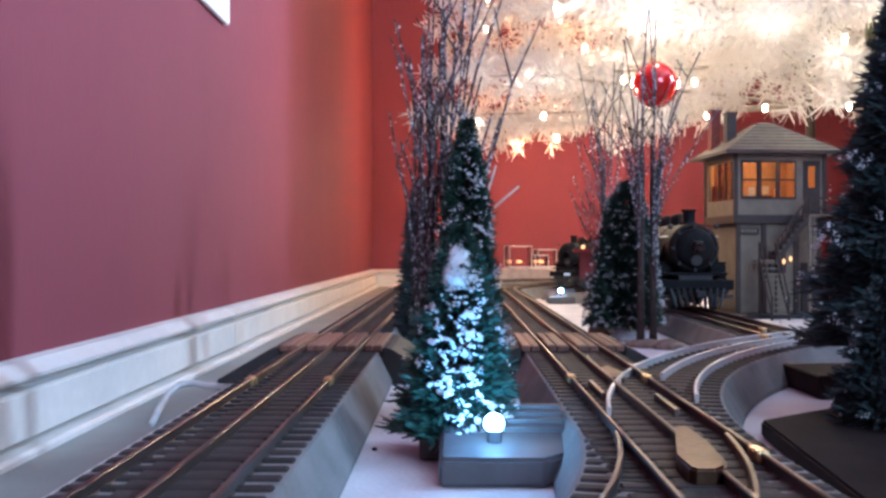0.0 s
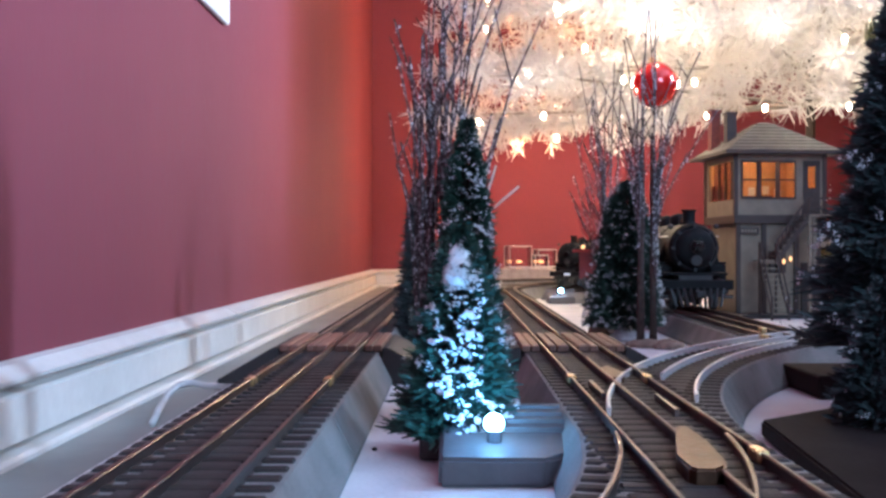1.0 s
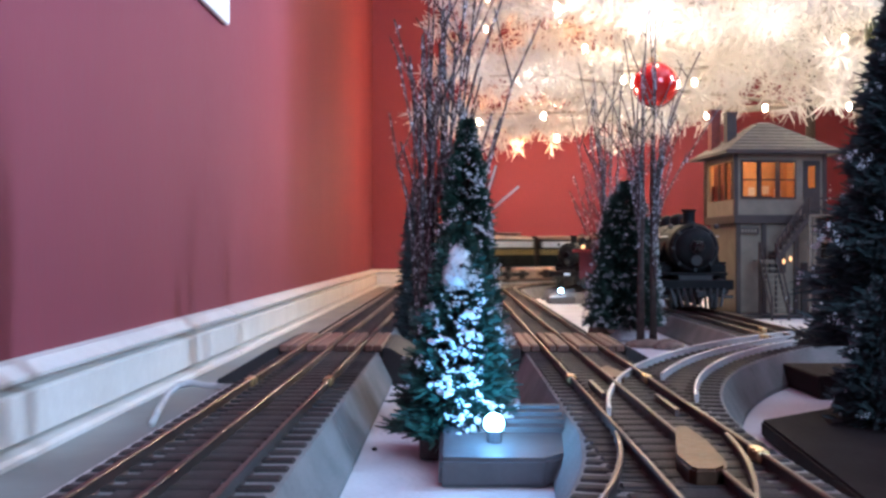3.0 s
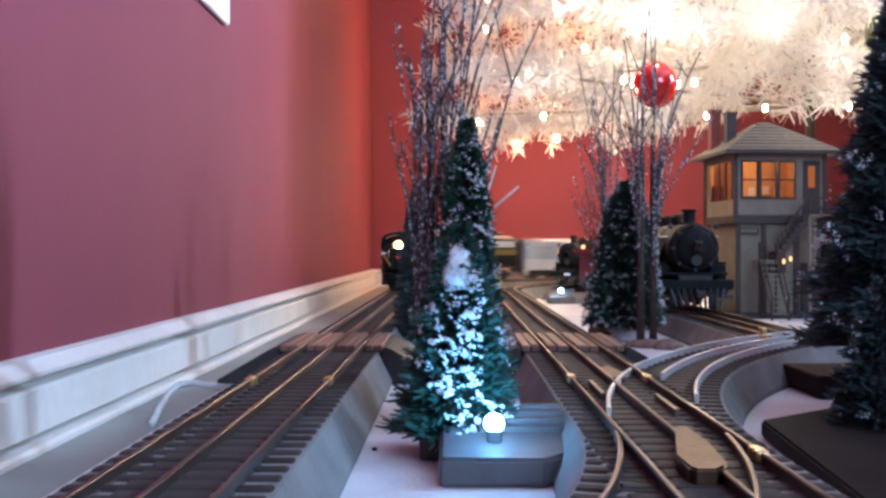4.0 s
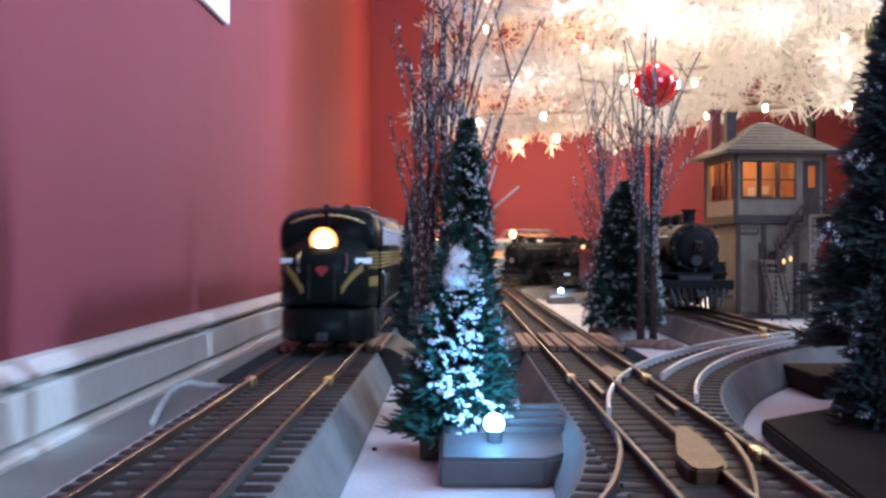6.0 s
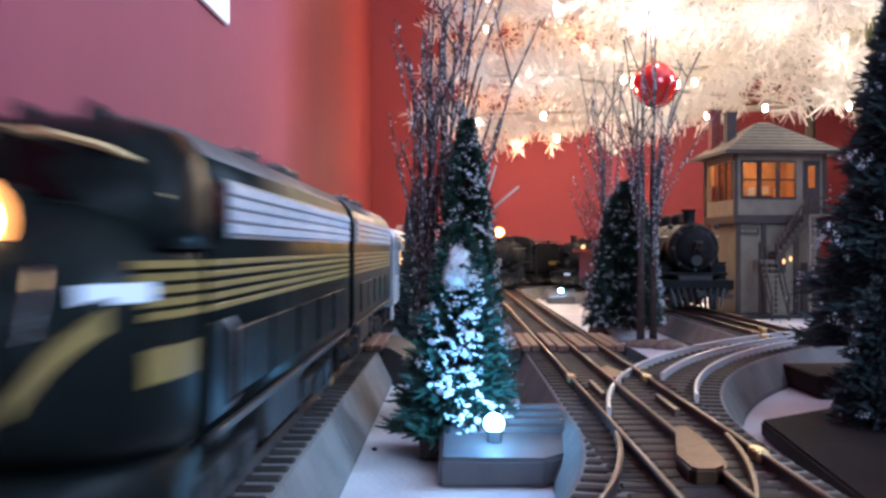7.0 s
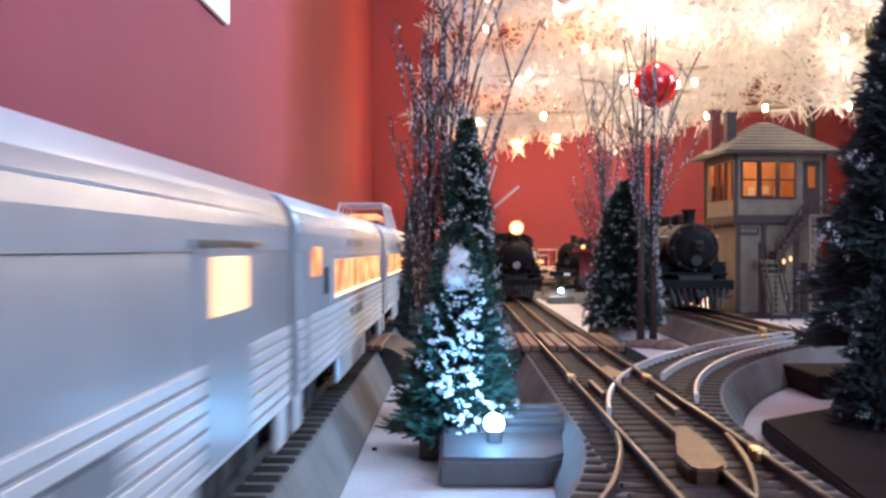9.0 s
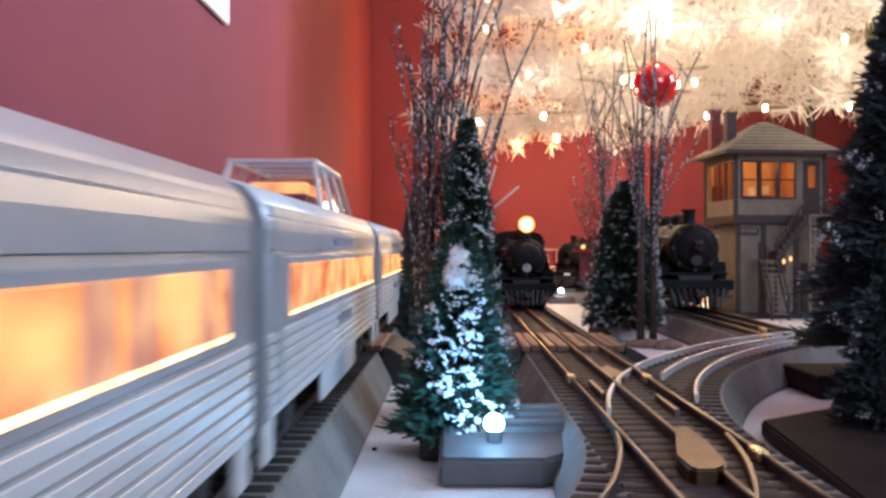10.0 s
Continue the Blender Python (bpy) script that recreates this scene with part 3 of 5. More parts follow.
def twig_bunch(label, x, y, tips, seed, inner=(8, 0.011, 0.17, 0.215), feet=(0.0,), foot=0.004, width=0.009, side=0.3, radius=(0.0009, 0.0013), trunk=0.0, bend=2.2):
    """Long bare twigs that rise from one foot, or from dark trunks, and fan out; tips: the reach of the outer ones, sideways and up."""
    rng = random.Random(seed)
    t = thing("bare_tree", label, "model tree", pose(x, y, 0.0003), group="bare model trees")
    part("base", lathe([(0.018, 0), (0.0175, 0.0025), (0.011, 0.005), (0.002, 0.0062)], 14), "stone", t, "brown moulded ground base")
    if trunk:
        for k, u in enumerate(feet):
            part("trunk", tube([(u, 0.004 * k, 0.001), (u * 0.95, 0.004 * k, trunk * 0.35), (u * 0.8, 0.003 * k, trunk * 0.7), (u * 0.75, 0, trunk)], 0.0034, 8, None, 0.35), "bark", t, "dark thin trunk", smooth=True)
    more = [(rng.gauss(0, inner[1]), rng.uniform(*inner[2:])) for _ in range(inner[0])]
    v, f = [], []
    for i, (u, h) in enumerate(list(tips) + more):
        dy = rng.uniform(-0.012, 0.012)
        x0 = min(feet, key=lambda q: abs(q - u)) + rng.uniform(-width, width) + (0 if trunk else 0.1 * u)
        z0 = min(foot * rng.uniform(0.6, 1.3), h - 0.03)
        pts = []
        for k in range(7):
            q = k / 6
            pts.append(Vector((x0 + (u - x0) * q ** bend + rng.gauss(0, 0.0006), dy * q, z0 + (h - z0) * q)))
        r = rng.uniform(*radius)
        tw = part("twig", tube(pts, r, 6, None, 0.5), "frost", t, smooth=True)
        for k in (2, 3, 3, 4, 5, 5):
            if rng.random() < side:
                d = Vector((rng.choice((-1, 1)) * rng.uniform(0.25, 0.8), rng.uniform(-0.4, 0.4), 1)).normalized()
                n = rng.uniform(0.012, 0.034)
                part("side_twig", tube([pts[k], pts[k] + d * n * 0.5, pts[k] + d * n + Vector((0, 0, n * 0.1))], r * 0.62, 5, None, 0.5), "frost", tw, smooth=True)
        for p, q in zip(pts, pts[1:]):
            for _ in range(4):
                c = p.lerp(q, rng.random()) + Vector((rng.gauss(0, r * 0.9), -r * 0.6, rng.gauss(0, r)))
                w = rng.uniform(0.0003, 0.0008)
                k = len(v)
                v += [c + Vector(g) * w for g in ((1, 0, 0), (-1, 0, 0), (0, 1, 0), (0, -1, 0), (0, 0, 1.4), (0, 0, -1.4))]
                f += [[k + j for j in g] for g in ((0, 2, 4), (2, 1, 4), (1, 3, 4), (3, 0, 4), (2, 0, 5), (1, 2, 5), (3, 1, 5), (0, 3, 5))]
    part("frost", raw_mesh(v, f, "flake"), "flake", t, "white frost flecks", kind="stuff")
    return t


centre = twig_bunch("bare brown model tree with frosted twigs", -0.0085, 0.494, ((-0.0215, 0.190), (-0.0205, 0.172), (-0.015, 0.168), (-0.0245, 0.145), (-0.0065, 0.179), (-0.0175, 0.130), (0.0485, 0.187),
                    (0.0305, 0.198), (0.0245, 0.208), (0.0195, 0.206), (0.0305, 0.142), (0.0265, 0.143), (0.0215, 0.160), (0.0, 0.215), (-0.004, 0.210), (0.002, 0.22), (0.0095, 0.22), (0.0135, 0.212)), 23,
                    (11, 0.008, 0.15, 0.215))
for pts in ([(0.010, 0.060), (0.0165, 0.078), (0.0225, 0.0928), (0.031, 0.1005), (0.0383, 0.1067)], [(0.010, 0.065), (0.0165, 0.085), (0.0217, 0.098), (0.0277, 0.1165)],
            [(0.010, 0.07), (0.017, 0.09), (0.020, 0.1), (0.0235, 0.115)]):
    part("sprig", tube([(x, -0.021, z) for x, z in pts], 0.0011, 6, None, 0.55), "wire", centre, "pale frosted sprig", smooth=True)
twig_bunch("bare frosted model tree with two thin dark trunks", 0.1530, 0.81, ((-0.0045, 0.238), (-0.001, 0.2765), (0.009, 0.2765), (0.029, 0.226), (0.045, 0.236), (0.057, 0.189), (0.027, 0.2045),
           (-0.02, 0.2045), (-0.037, 0.211), (-0.0225, 0.18), (0.016, 0.173), (-0.011, 0.15), (0.02, 0.15), (0.004, 0.27)), 27, (6, 0.018, 0.15, 0.25), (-0.0055, 0.0055), 0.085, 0.002, 0.4, (0.0008, 0.0012), 0.17, 1.7)
twig_bunch("bare frosted model tree among firs", 0.142, 0.93, ((-0.030, 0.245), (-0.0165, 0.2336), (-0.006, 0.2207), (0.004, 0.249), (0.0114, 0.254), (-0.036, 0.200), (-0.035, 0.1447), (-0.039, 0.130),
           (-0.02, 0.177), (-0.026, 0.125), (0.02, 0.187)), 33, (9, 0.014, 0.14, 0.22), (0.0,), 0.012, 0.006, 0.5, (0.0008, 0.0012), 0.0, 1.6)


def stone(x, y, sx, sy, sz, seed, material="stone", label="small brown model rock"):
    bm = bmesh.new()
    bmesh.ops.create_icosphere(bm, subdivisions=3, radius=1)
    for v in bm.verts:
        v.co *= 1 + 0.3 * noise.noise(v.co * 1.6 + Vector((seed, 0, 0)))
        v.co = Vector((v.co.x * sx, v.co.y * sy, max(v.co.z, -0.15) * sz))
    ob = part("rock", bm, material, smooth=False, m=pose(x, y, 0.15 * sz + 0.0005))
    tagged(ob, label, "rock", "model rocks")


stone(0.127, 0.905, 0.009, 0.008, 0.011, 1)
stone(0.148, 0.865, 0.016, 0.014, 0.010, 2, "snow", "white snowy rock under a fir")
stone(0.166, 0.79, 0.012, 0.01, 0.006, 4)

b = thing("tree_board", "black board under the large fir", "board", pose(0.205, 0.43, 0.0005))
bm = loft([[(x - 0.205, y - 0.43, z) for x, y in ((0.112, 0.25), (0.126, 0.42), (0.236, 0.51), (0.36, 0.51), (0.36, 0.25))] for z in (0, 0.007)])
bmesh.ops.bevel(bm, geom=bm.edges[:], offset=0.001, segments=2, affect="EDGES")
part("panel", bm, "board", b)
b = thing("step_block", "dark grey-brown block on the snow", "block", pose(0.212, 0.555, 0.0005))
part("block", box(-0.025, 0.04, -0.03, 0.03, 0, 0.012, 0.0012), "board", b)
cd = tagged(part("cable", tube([(-0.166, 0.555, -0.0182), (-0.171, 0.585, -0.0150), (-0.173, 0.612, -0.0095), (-0.169, 0.622, -0.0058), (-0.161, 0.622, -0.0044), (-0.152, 0.620, -0.0060),
                                (-0.143, 0.615, -0.0055), (-0.134, 0.612, -0.0085), (-0.132, 0.60, -0.0180)], 0.0021, 8), "cord", smooth=True),
            "white cable loop lying beside the board", "cable")

# small litter: a crumb on the snow and dark track clips
tagged(part("crumb", ball((0, 0, 0.0006), 0.0008, sx=1.4, u=8, v=6), "board", m=pose(-0.031, 0.392, 0)), "tiny dark crumb on the snow", "crumb")
for x, y in ((0.0455, 0.365), (0.0445, 0.39)):
    c = thing("track_clip", "small dark plastic track clip", "track clip", pose(x, y, 0.0125, 0, 0, 10), group="track clips")
    part("body", box(-0.003, 0.003, -0.006, 0.006, -0.008, 0.0035, 0.001), "board", c)


# ---- signal tower ----
def tower():
    t = thing("signal_tower", "two-storey cream model signal tower with lit windows", "model building", pose(0.366, 1.212, 0.0003, 0, 0, 5))
    w, d, g, h = 0.052, 0.050, 0.112, 0.190     # half width, half depth, storey height, eaves
    part("plinth", box(-w - 0.012, w + 0.03, -d - 0.03, d + 0.01, 0, 0.004, 0.001), "ramp", t)
    # lower storey of plain siding, set back
    lo = part("lower_wall", box(-w + 0.004, w - 0.004, -d + 0.004, d - 0.004, 0.004, g, 0.0008), "cream", t)
    for x in (-w + 0.004, -0.018, 0.02, w - 0.006):
        part("post", box(x - 0.0025, x + 0.0025, -d + 0.001, -d + 0.0042, 0.004, g), "trim", lo)
    part("lower_door", box(0.026, 0.044, -d + 0.0015, -d + 0.0045, 0.004, 0.062, 0.0008), "trim", t, "dark lower door")
    part("lower_window", box(-0.012, 0.008, -d + 0.002, -d + 0.0045, 0.05, 0.075, 0.0008), "trim", t)
    part("sign", box(-w + 0.004, -w + 0.028, -d + 0.0005, -d + 0.003, g - 0.018, g - 0.010, 0.0006), "trim", t, "dark name board")
    part("floor_band", box(-w - 0.002, w + 0.002, -d - 0.002, d + 0.002, g - 0.006, g + 0.004, 0.0008), "trim", t, "dark brown floor band")
    # upper storey: sill walls, posts, head, real openings
    z0, z1 = g + 0.022, h - 0.012
    th = 0.003
    fr = box(-w, w, -d, -d + th, g + 0.004, z0)
    box(-w, w, -d, -d + th, z1, h, bm=fr)
    box(-w, -w + 0.006, -d, -d + th, z0, z1, bm=fr)
    box(0.018, 0.027, -d, -d + th, z0, z1, bm=fr)
    box(w - 0.006, w, -d, -d + th, z0, z1, bm=fr)
    part("front_wall", fr, "cream", t, "cream siding")
    sd = box(-w, -w + th, -d + th, d, g + 0.004, z0)
    box(-w, -w + th, -d + th, d, z1, h, bm=sd)
    box(-w, -w + th, -d + th, -d + 0.009, z0, z1, bm=sd)
    box(-w, -w + th, d - 0.009, d, z0, z1, bm=sd)
    part("side_wall", sd, "cream", t)
    part("back_wall", box(-w + th, w, d - th, d, g + 0.004, h), "inside", t)
    part("end_wall", box(w - th, w, -d + th, d - th, g + 0.004, h), "inside", t)
    part("upper_floor", box(-w + th, w - th, -d + th, d - th, g + 0.0035, g + 0.006), "inside", t)
    for x, y in ((-w, -d), (w, -d), (-w, d)):
        part("corner_post", box(x - 0.0022, x + 0.0022, y - 0.0018, y + 0.0022, g, h), "trim", t)
    for i in range(3):
        x0 = -w + 0.0062 + i * 0.0218
        x1 = x0 + 0.0208
        wd = part("window", box(x0, x1, -d - 0.0012, -d + 0.002, z0, z0 + 0.002), "trim", t)
        for a in ((x0, x0 + 0.0018, z0, z1), (x1 - 0.0018, x1, z0, z1), (x0, x1, z1 - 0.002, z1), (x0, x1, (z0 + z1) / 2 - 0.0008, (z0 + z1) / 2 + 0.0008)):
            part("window_frame", box(a[0], a[1], -d - 0.0014, -d + 0.0018, a[2], a[3]), "trim", wd)
        pn = part("pane", box(x0 + 0.001, x1 - 0.001, -d + 0.0004, -d + 0.0009, z0 + 0.001, z1 - 0.001), "pane", wd)
        pn.visible_shadow = False
    for i in range(3):
        y0 = -d + 0.0095 + i * 0.0218
        part("side_window", box(-w - 0.001, -w + 0.0015, y0, y0 + 0.0018, z0, z1), "trim", t)
        part("side_pane", box(-w + 0.0004, -w + 0.0009, y0, y0 + 0.0205, z0, z1), "tint", t)
    dr = part("upper_door", box(0.0275, 0.0465, -d - 0.001, -d + 0.0015, g + 0.005, z0 + 0.013), "trim", t, "dark brown door with a lit pane")
    for a in ((0.0275, 0.0325), (0.0415, 0.0465)):
        part("stile", box(a[0], a[1], -d - 0.001, -d + 0.0015, z0 + 0.013, z1 - 0.002), "trim", dr)
    part("door_head", box(0.0275, 0.0465, -d - 0.001, -d + 0.0015, z1 - 0.006, z1), "trim", dr)
    part("door_pane", box(0.0325, 0.0415, -d, -d + 0.0006, z0 + 0.013, z1 - 0.006), "pane", dr).visible_shadow = False
    # inside: console, cupboard, pictures on the back wall
    part("console", box(-0.03, 0.012, 0.0, 0.012, g + 0.006, z0 + 0.006, 0.001), "trim", t)
    part("cupboard", box(-0.046, -0.034, d - 0.012, d - 0.0035, g + 0.006, z0 + 0.02, 0.001), "brick", t)
    for x, z in ((-0.016, z0 + 0.012), (0.004, z0 + 0.014), (0.022, z0 + 0.016), (0.037, z0 + 0.012)):
        part("notice", box(x - 0.004, x + 0.004, d - 0.0042, d - 0.0032, z - 0.005, z + 0.005), "plate" if x > -0.01 else "brick", t)
    # hipped roof with courses of shingles
    e, rz = 0.016, h + 0.040
    for sgn, horizontal in ((-1, True), (1, True), (-1, False), (1, False)):
        n = 9
        for i in range(n):
            f0, f1 = i / n, (i + 1) / n + 0.02
            hw = lambda f: (w + e) * (1 - f) + 0.006 * f
            hd = lambda f: (d + e) * (1 - f) + 0.002 * f
            zz = lambda f: h - 0.003 + (rz - h) * min(f, 1)
            if horizontal:
                ring = [(-hw(f0), sgn * hd(f0), zz(f0)), (hw(f0), sgn * hd(f0), zz(f0)), (hw(f1), sgn * hd(f1), zz(f1)), (-hw(f1), sgn * hd(f1), zz(f1))]
            else:
                ring = [(sgn * hw(f0), -hd(f0), zz(f0)), (sgn * hw(f0), hd(f0), zz(f0)), (sgn * hw(f1), hd(f1), zz(f1)), (sgn * hw(f1), -hd(f1), zz(f1))]
            up = [(x, y, z + (0.0018 if k < 2 else 0.0003)) for k, (x, y, z) in enumerate(ring)]
            part("shingle_course", loft([ring, up]), "shingle", t)
    part("soffit", box(-w - e + 0.001, w + e - 0.001, -d - e + 0.001, d + e - 0.001, h - 0.0045, h - 0.0028), "trim", t)
    for a in ((-w - e, w + e, -d - e - 0.001, -d - e + 0.001), (-w - e - 0.001, -w - e + 0.001, -d - e, d + e), (w + e - 0.001, w + e + 0.001, -d - e, d + e)):
        part("fascia", box(*a, h - 0.005, h - 0.001), "trim", t)
    ch = part("chimney", box(-0.046, -0.034, -0.006, 0.006, h + 0.008, h + 0.048, 0.0006), "trim", t, "dark stove chimney")
    part("chimney_cap", box(-0.0472, -0.0328, -0.0072, 0.0072, h + 0.046, h + 0.049, 0.0006), "trim", ch)
    c2 = part("brick_chimney", box(-0.056, -0.044, 0.020, 0.032, h - 0.002, h + 0.054, 0.0006), "brick", t, "red brick chimney")
    part("chimney_cap", box(-0.0575, -0.0425, 0.0185, 0.0335, h + 0.051, h + 0.055, 0.0006), "brick", c2)
    # outside stair up to a landing at the door
    part("landing", box(0.024, w + 0.012, -d - 0.022, -d - 0.002, g + 0.001, g + 0.004, 0.0005), "cream", t)
    for x in (0.026, w + 0.01):
        part("landing_post", box(x - 0.0016, x + 0.0016, -d - 0.021, -d - 0.018, 0.004, g + 0.001), "cream", t)
        part("rail_post", box(x - 0.001, x + 0.001, -d - 0.021, -d - 0.0185, g + 0.004, g + 0.022), "trim", t)
    part("hand_rail", box(0.026, w + 0.012, -d - 0.0215, -d - 0.019, g + 0.021, g + 0.023), "trim", t)
    part("hand_rail", box(0.026, w + 0.012, -d - 0.0215, -d - 0.019, g + 0.012, g + 0.0135), "trim", t)
    # upper flight along the wall, half landing, lower flight turned towards the track
    n = 8
    xs, zs = lambda f: 0.024 - 0.037 * f, lambda f: g + 0.003 - 0.049 * f
    for i in range(n):
        f = (i + 0.5) / n
        part("stair_tread", box(xs(f) - 0.0029, xs(f) + 0.0029, -d - 0.021, -d - 0.004, zs(f) - 0.001, zs(f) + 0.0006), "cream", t)
        part("baluster", box(xs(f) - 0.0008, xs(f) + 0.0008, -d - 0.0218, -d - 0.0205, zs(f), zs(f) + 0.02), "trim", t)
    for y in (-d - 0.022, -d - 0.004):
        part("stringer", loft([[(xs(0), y, zs(0) - 0.007), (xs(0), y, zs(0) + 0.001), (xs(0), y + 0.0012, zs(0) + 0.001), (xs(0), y + 0.0012, zs(0) - 0.007)],
                               [(xs(1), y, zs(1) - 0.007), (xs(1), y, zs(1) + 0.001), (xs(1), y + 0.0012, zs(1) + 0.001), (xs(1), y + 0.0012, zs(1) - 0.007)]]), "trim", t)
    part("hand_rail", rod((xs(0), -d - 0.0212, zs(0) + 0.02), (xs(1), -d - 0.0212, zs(1) + 0.02), 0.0011), "trim", t)
    zl = zs(1) - 0.001
    part("half_landing", box(-0.033, -0.0125, -d - 0.022, -d - 0.003, zl - 0.002, zl, 0.0004), "cream", t)
    for x in (-0.0322, -0.0133):
        part("landing_post", box(x - 0.001, x + 0.001, -d - 0.0218, -d - 0.0198, 0.004, zl + 0.02), "trim", t)
    n = 10
    for i in range(n):
        f = (i + 0.5) / n
        y, z = -d - 0.022 - 0.034 * f, zl - (zl - 0.004) * f
        part("stair_tread", box(-0.0315, -0.0145, y - 0.0021, y + 0.0021, z - 0.001, z + 0.0004), "cream", t)
    for x in (-0.0330, -0.0142):
        part("stringer", loft([[(x, -d - 0.022, zl - 0.007), (x + 0.0014, -d - 0.022, zl - 0.007), (x + 0.0014, -d - 0.022, zl + 0.001), (x, -d - 0.022, zl + 0.001)],
                               [(x, -d - 0.056, 0.004), (x + 0.0014, -d - 0.056, 0.004), (x + 0.0014, -d - 0.056, 0.007), (x, -d - 0.056, 0.007)]]), "trim", t)
        part("hand_rail", rod((x + 0.0007, -d - 0.022, zl + 0.019), (x + 0.0007, -d - 0.056, 0.024), 0.001), "trim", t)
    part("newel", box(-0.0335, -0.0313, -d - 0.057, -d - 0.055, 0.0, 0.026), "trim", t)
    part("newel", box(-0.0146, -0.0124, -d - 0.057, -d - 0.055, 0.0, 0.026), "trim", t)
    # pale corner brace and white sign board at the landing
    part("brace", loft([[(0.030, -d - 0.020, z), (0.034, -d - 0.020, z), (0.034, -d - 0.018, z), (0.030, -d - 0.018, z)] for z in (0.06, g)]), "cream", t)
    for k in range(5):
        part("sign_stroke", box(-w + 0.007 + 0.0038 * k, -w + 0.0095 + 0.0038 * k, -d + 0.0001, -d + 0.0007, g - 0.016, g - 0.012), "cream", t)
    # lower wall lanterns
    for x, z in ((0.004, 0.063), (0.012, 0.066)):
        part("lantern", ball((x, -d - 0.001, z), 0.0016, sz=2), "amber_pane", t, "small lit amber lantern")
    m = t.matrix_basis
    lamp("tower_light", "POINT", m @ Vector((-0.012, 0.004, h - 0.007)), 0.1, (1.0, 0.5, 0.18), 0.004)


tower()


# ---- white Christmas tree ----
TREE = Vector((0.62, 1.78, 0))


def christmas_tree():
    rng = random.Random(77)
    t = thing("christmas_tree", "white artificial tree with warm fairy lights", "christmas tree", pose(TREE.x, TREE.y, 0.0))
    part("trunk", rod((0, 0, 0), (0, 0, 1.75), 0.009, 0.005, 12), "trim", t, "dark metal pole")
    part("stand", lathe([(0.10, 0.0005), (0.10, 0.012), (0.03, 0.02), (0.022, 0.06)], 20), "wire", t, "round metal stand")
    wires, V, F, spots = bmesh.new(), [], [], []
    def tuft(p, d, length, n, ln):
        for _ in range(n):
            f = rng.random()
            q = p + d * length * f
            v = Vector((rng.gauss(0, 1), rng.gauss(0, 1), rng.gauss(0, 1)))
            v = (v - d * v.dot(d)).normalized()
            out = (v + d * rng.uniform(0.1, 0.9)).normalized()
            e = q + out * ln * rng.uniform(0.6, 1.15)
            s = out.cross(Vector((rng.gauss(0, 1), rng.gauss(0, 1), rng.gauss(0, 1)))).normalized() * 0.0015
            k = len(V)
            V.extend((q - s, q + s, e + s * 0.45, e - s * 0.45))
            F.append((k, k + 1, k + 2, k + 3))
    tiers = 15
    for i in range(tiers):
        z = 0.328 + 0.072 * i
        reach = 0.73 * (1 - i / (tiers + 8)) * (0.94 if i == 0 else 1)
        count = 15 if i < 6 else 12
        for j in range(count):
            a = 2 * math.pi * (j + 0.5 * (i % 2) + rng.uniform(-0.2, 0.2)) / count
            # the lowest tiers only reach as far as the open side allows
            L = reach * rng.uniform(0.86, 1.04)
            d = Vector((math.cos(a), math.sin(a), 0.02 - 0.13 * rng.random()))
            d.normalize()
            if (i == 0 and d.y > -0.25 and d.x > -0.6) or (i == 1 and d.y > 0.2 and d.x > -0.7):
                continue
            o = Vector((0, 0, z + (0.045 * min(max((d.x + 0.78) / 0.26, 0), 1, max((-0.2 - d.x) / 0.16, 0)) if i < 2 and d.y < 0 else 0)))
            lim = [((-0.03 + 0.05 * rng.random() - TREE.x) / d.x if d.x < -0.05 else 9), ((BACK_Y - 0.06 - TREE.y) / d.y if d.y > 0.05 else 9), ((1.2 + 0.06 - TREE.y) / d.y if d.y < -0.05 and d.x > 0.2 else 9)]
            if i < 3 and d.y < -0.05:
                lim.append((1.31 - 0.02 * i - TREE.y) / d.y)
            L = min(L, *lim)
            tube([o, o + d * L * 0.5, o + d * L], 0.0035, 4, wires, 0.4)
            front = d.y < 0.35
            for k in range(15):
                f = 0.2 + 0.8 * k / 14
                sgn = 1 if k % 2 else -1
                side = d.cross(Vector((0, 0, 1))) * sgn
                td = (d * 0.75 + side * rng.uniform(0.5, 0.9) + Vector((0, 0, rng.uniform(-0.6, 0.6)))).normalized()
                tl = 0.13 * (1.15 - 0.4 * f)
                tuft(o + d * L * f, td, tl, (90 if front and i < 8 else 40), 0.031)
            tuft(o + d * L * 0.3, d, L * 0.7, 90 if front else 40, 0.036)
            for k in range(2):
                spots.append(o + d * L * rng.uniform(0.45, 0.95) + Vector((0, 0, rng.uniform(-0.01, 0.02))))
    part("branch_wire", wires, "wire", t, kind="stuff")
    part("tinsel", raw_mesh(V, F, "tinsel"), "tinsel", t, "white tinsel needles", kind="stuff")
    # fairy lights: the ones facing the room, then more all over
    face = [(985, 12, 1.30), (1158, 12, 1.25), (962, 205, 1.32), (985, 245, 1.36), (1352, 192, 1.30), (1492, 70, 1.22), (1102, 142, 1.33), (1228, 146, 1.30),
            (766, 202, 1.62), (848, 216, 1.58), (935, 132, 1.45), (1035, 85, 1.5), (1340, 60, 1.5), (1250, 205, 1.4), (860, 52, 1.6), (1500, 190, 1.35)]
    pts = [Vector(((px - 805) / 1800 * y, y, 0.078 + (440 - py) / 1800 * y)) - TREE for px, py, y in face]
    for k, p in enumerate(pts + rng.sample(spots, 50)):
        part("fairy_bulb", ball(p, 0.003 if k < len(face) else 0.0022, sz=1.6, u=8, v=6), "bulb", t, smooth=True)
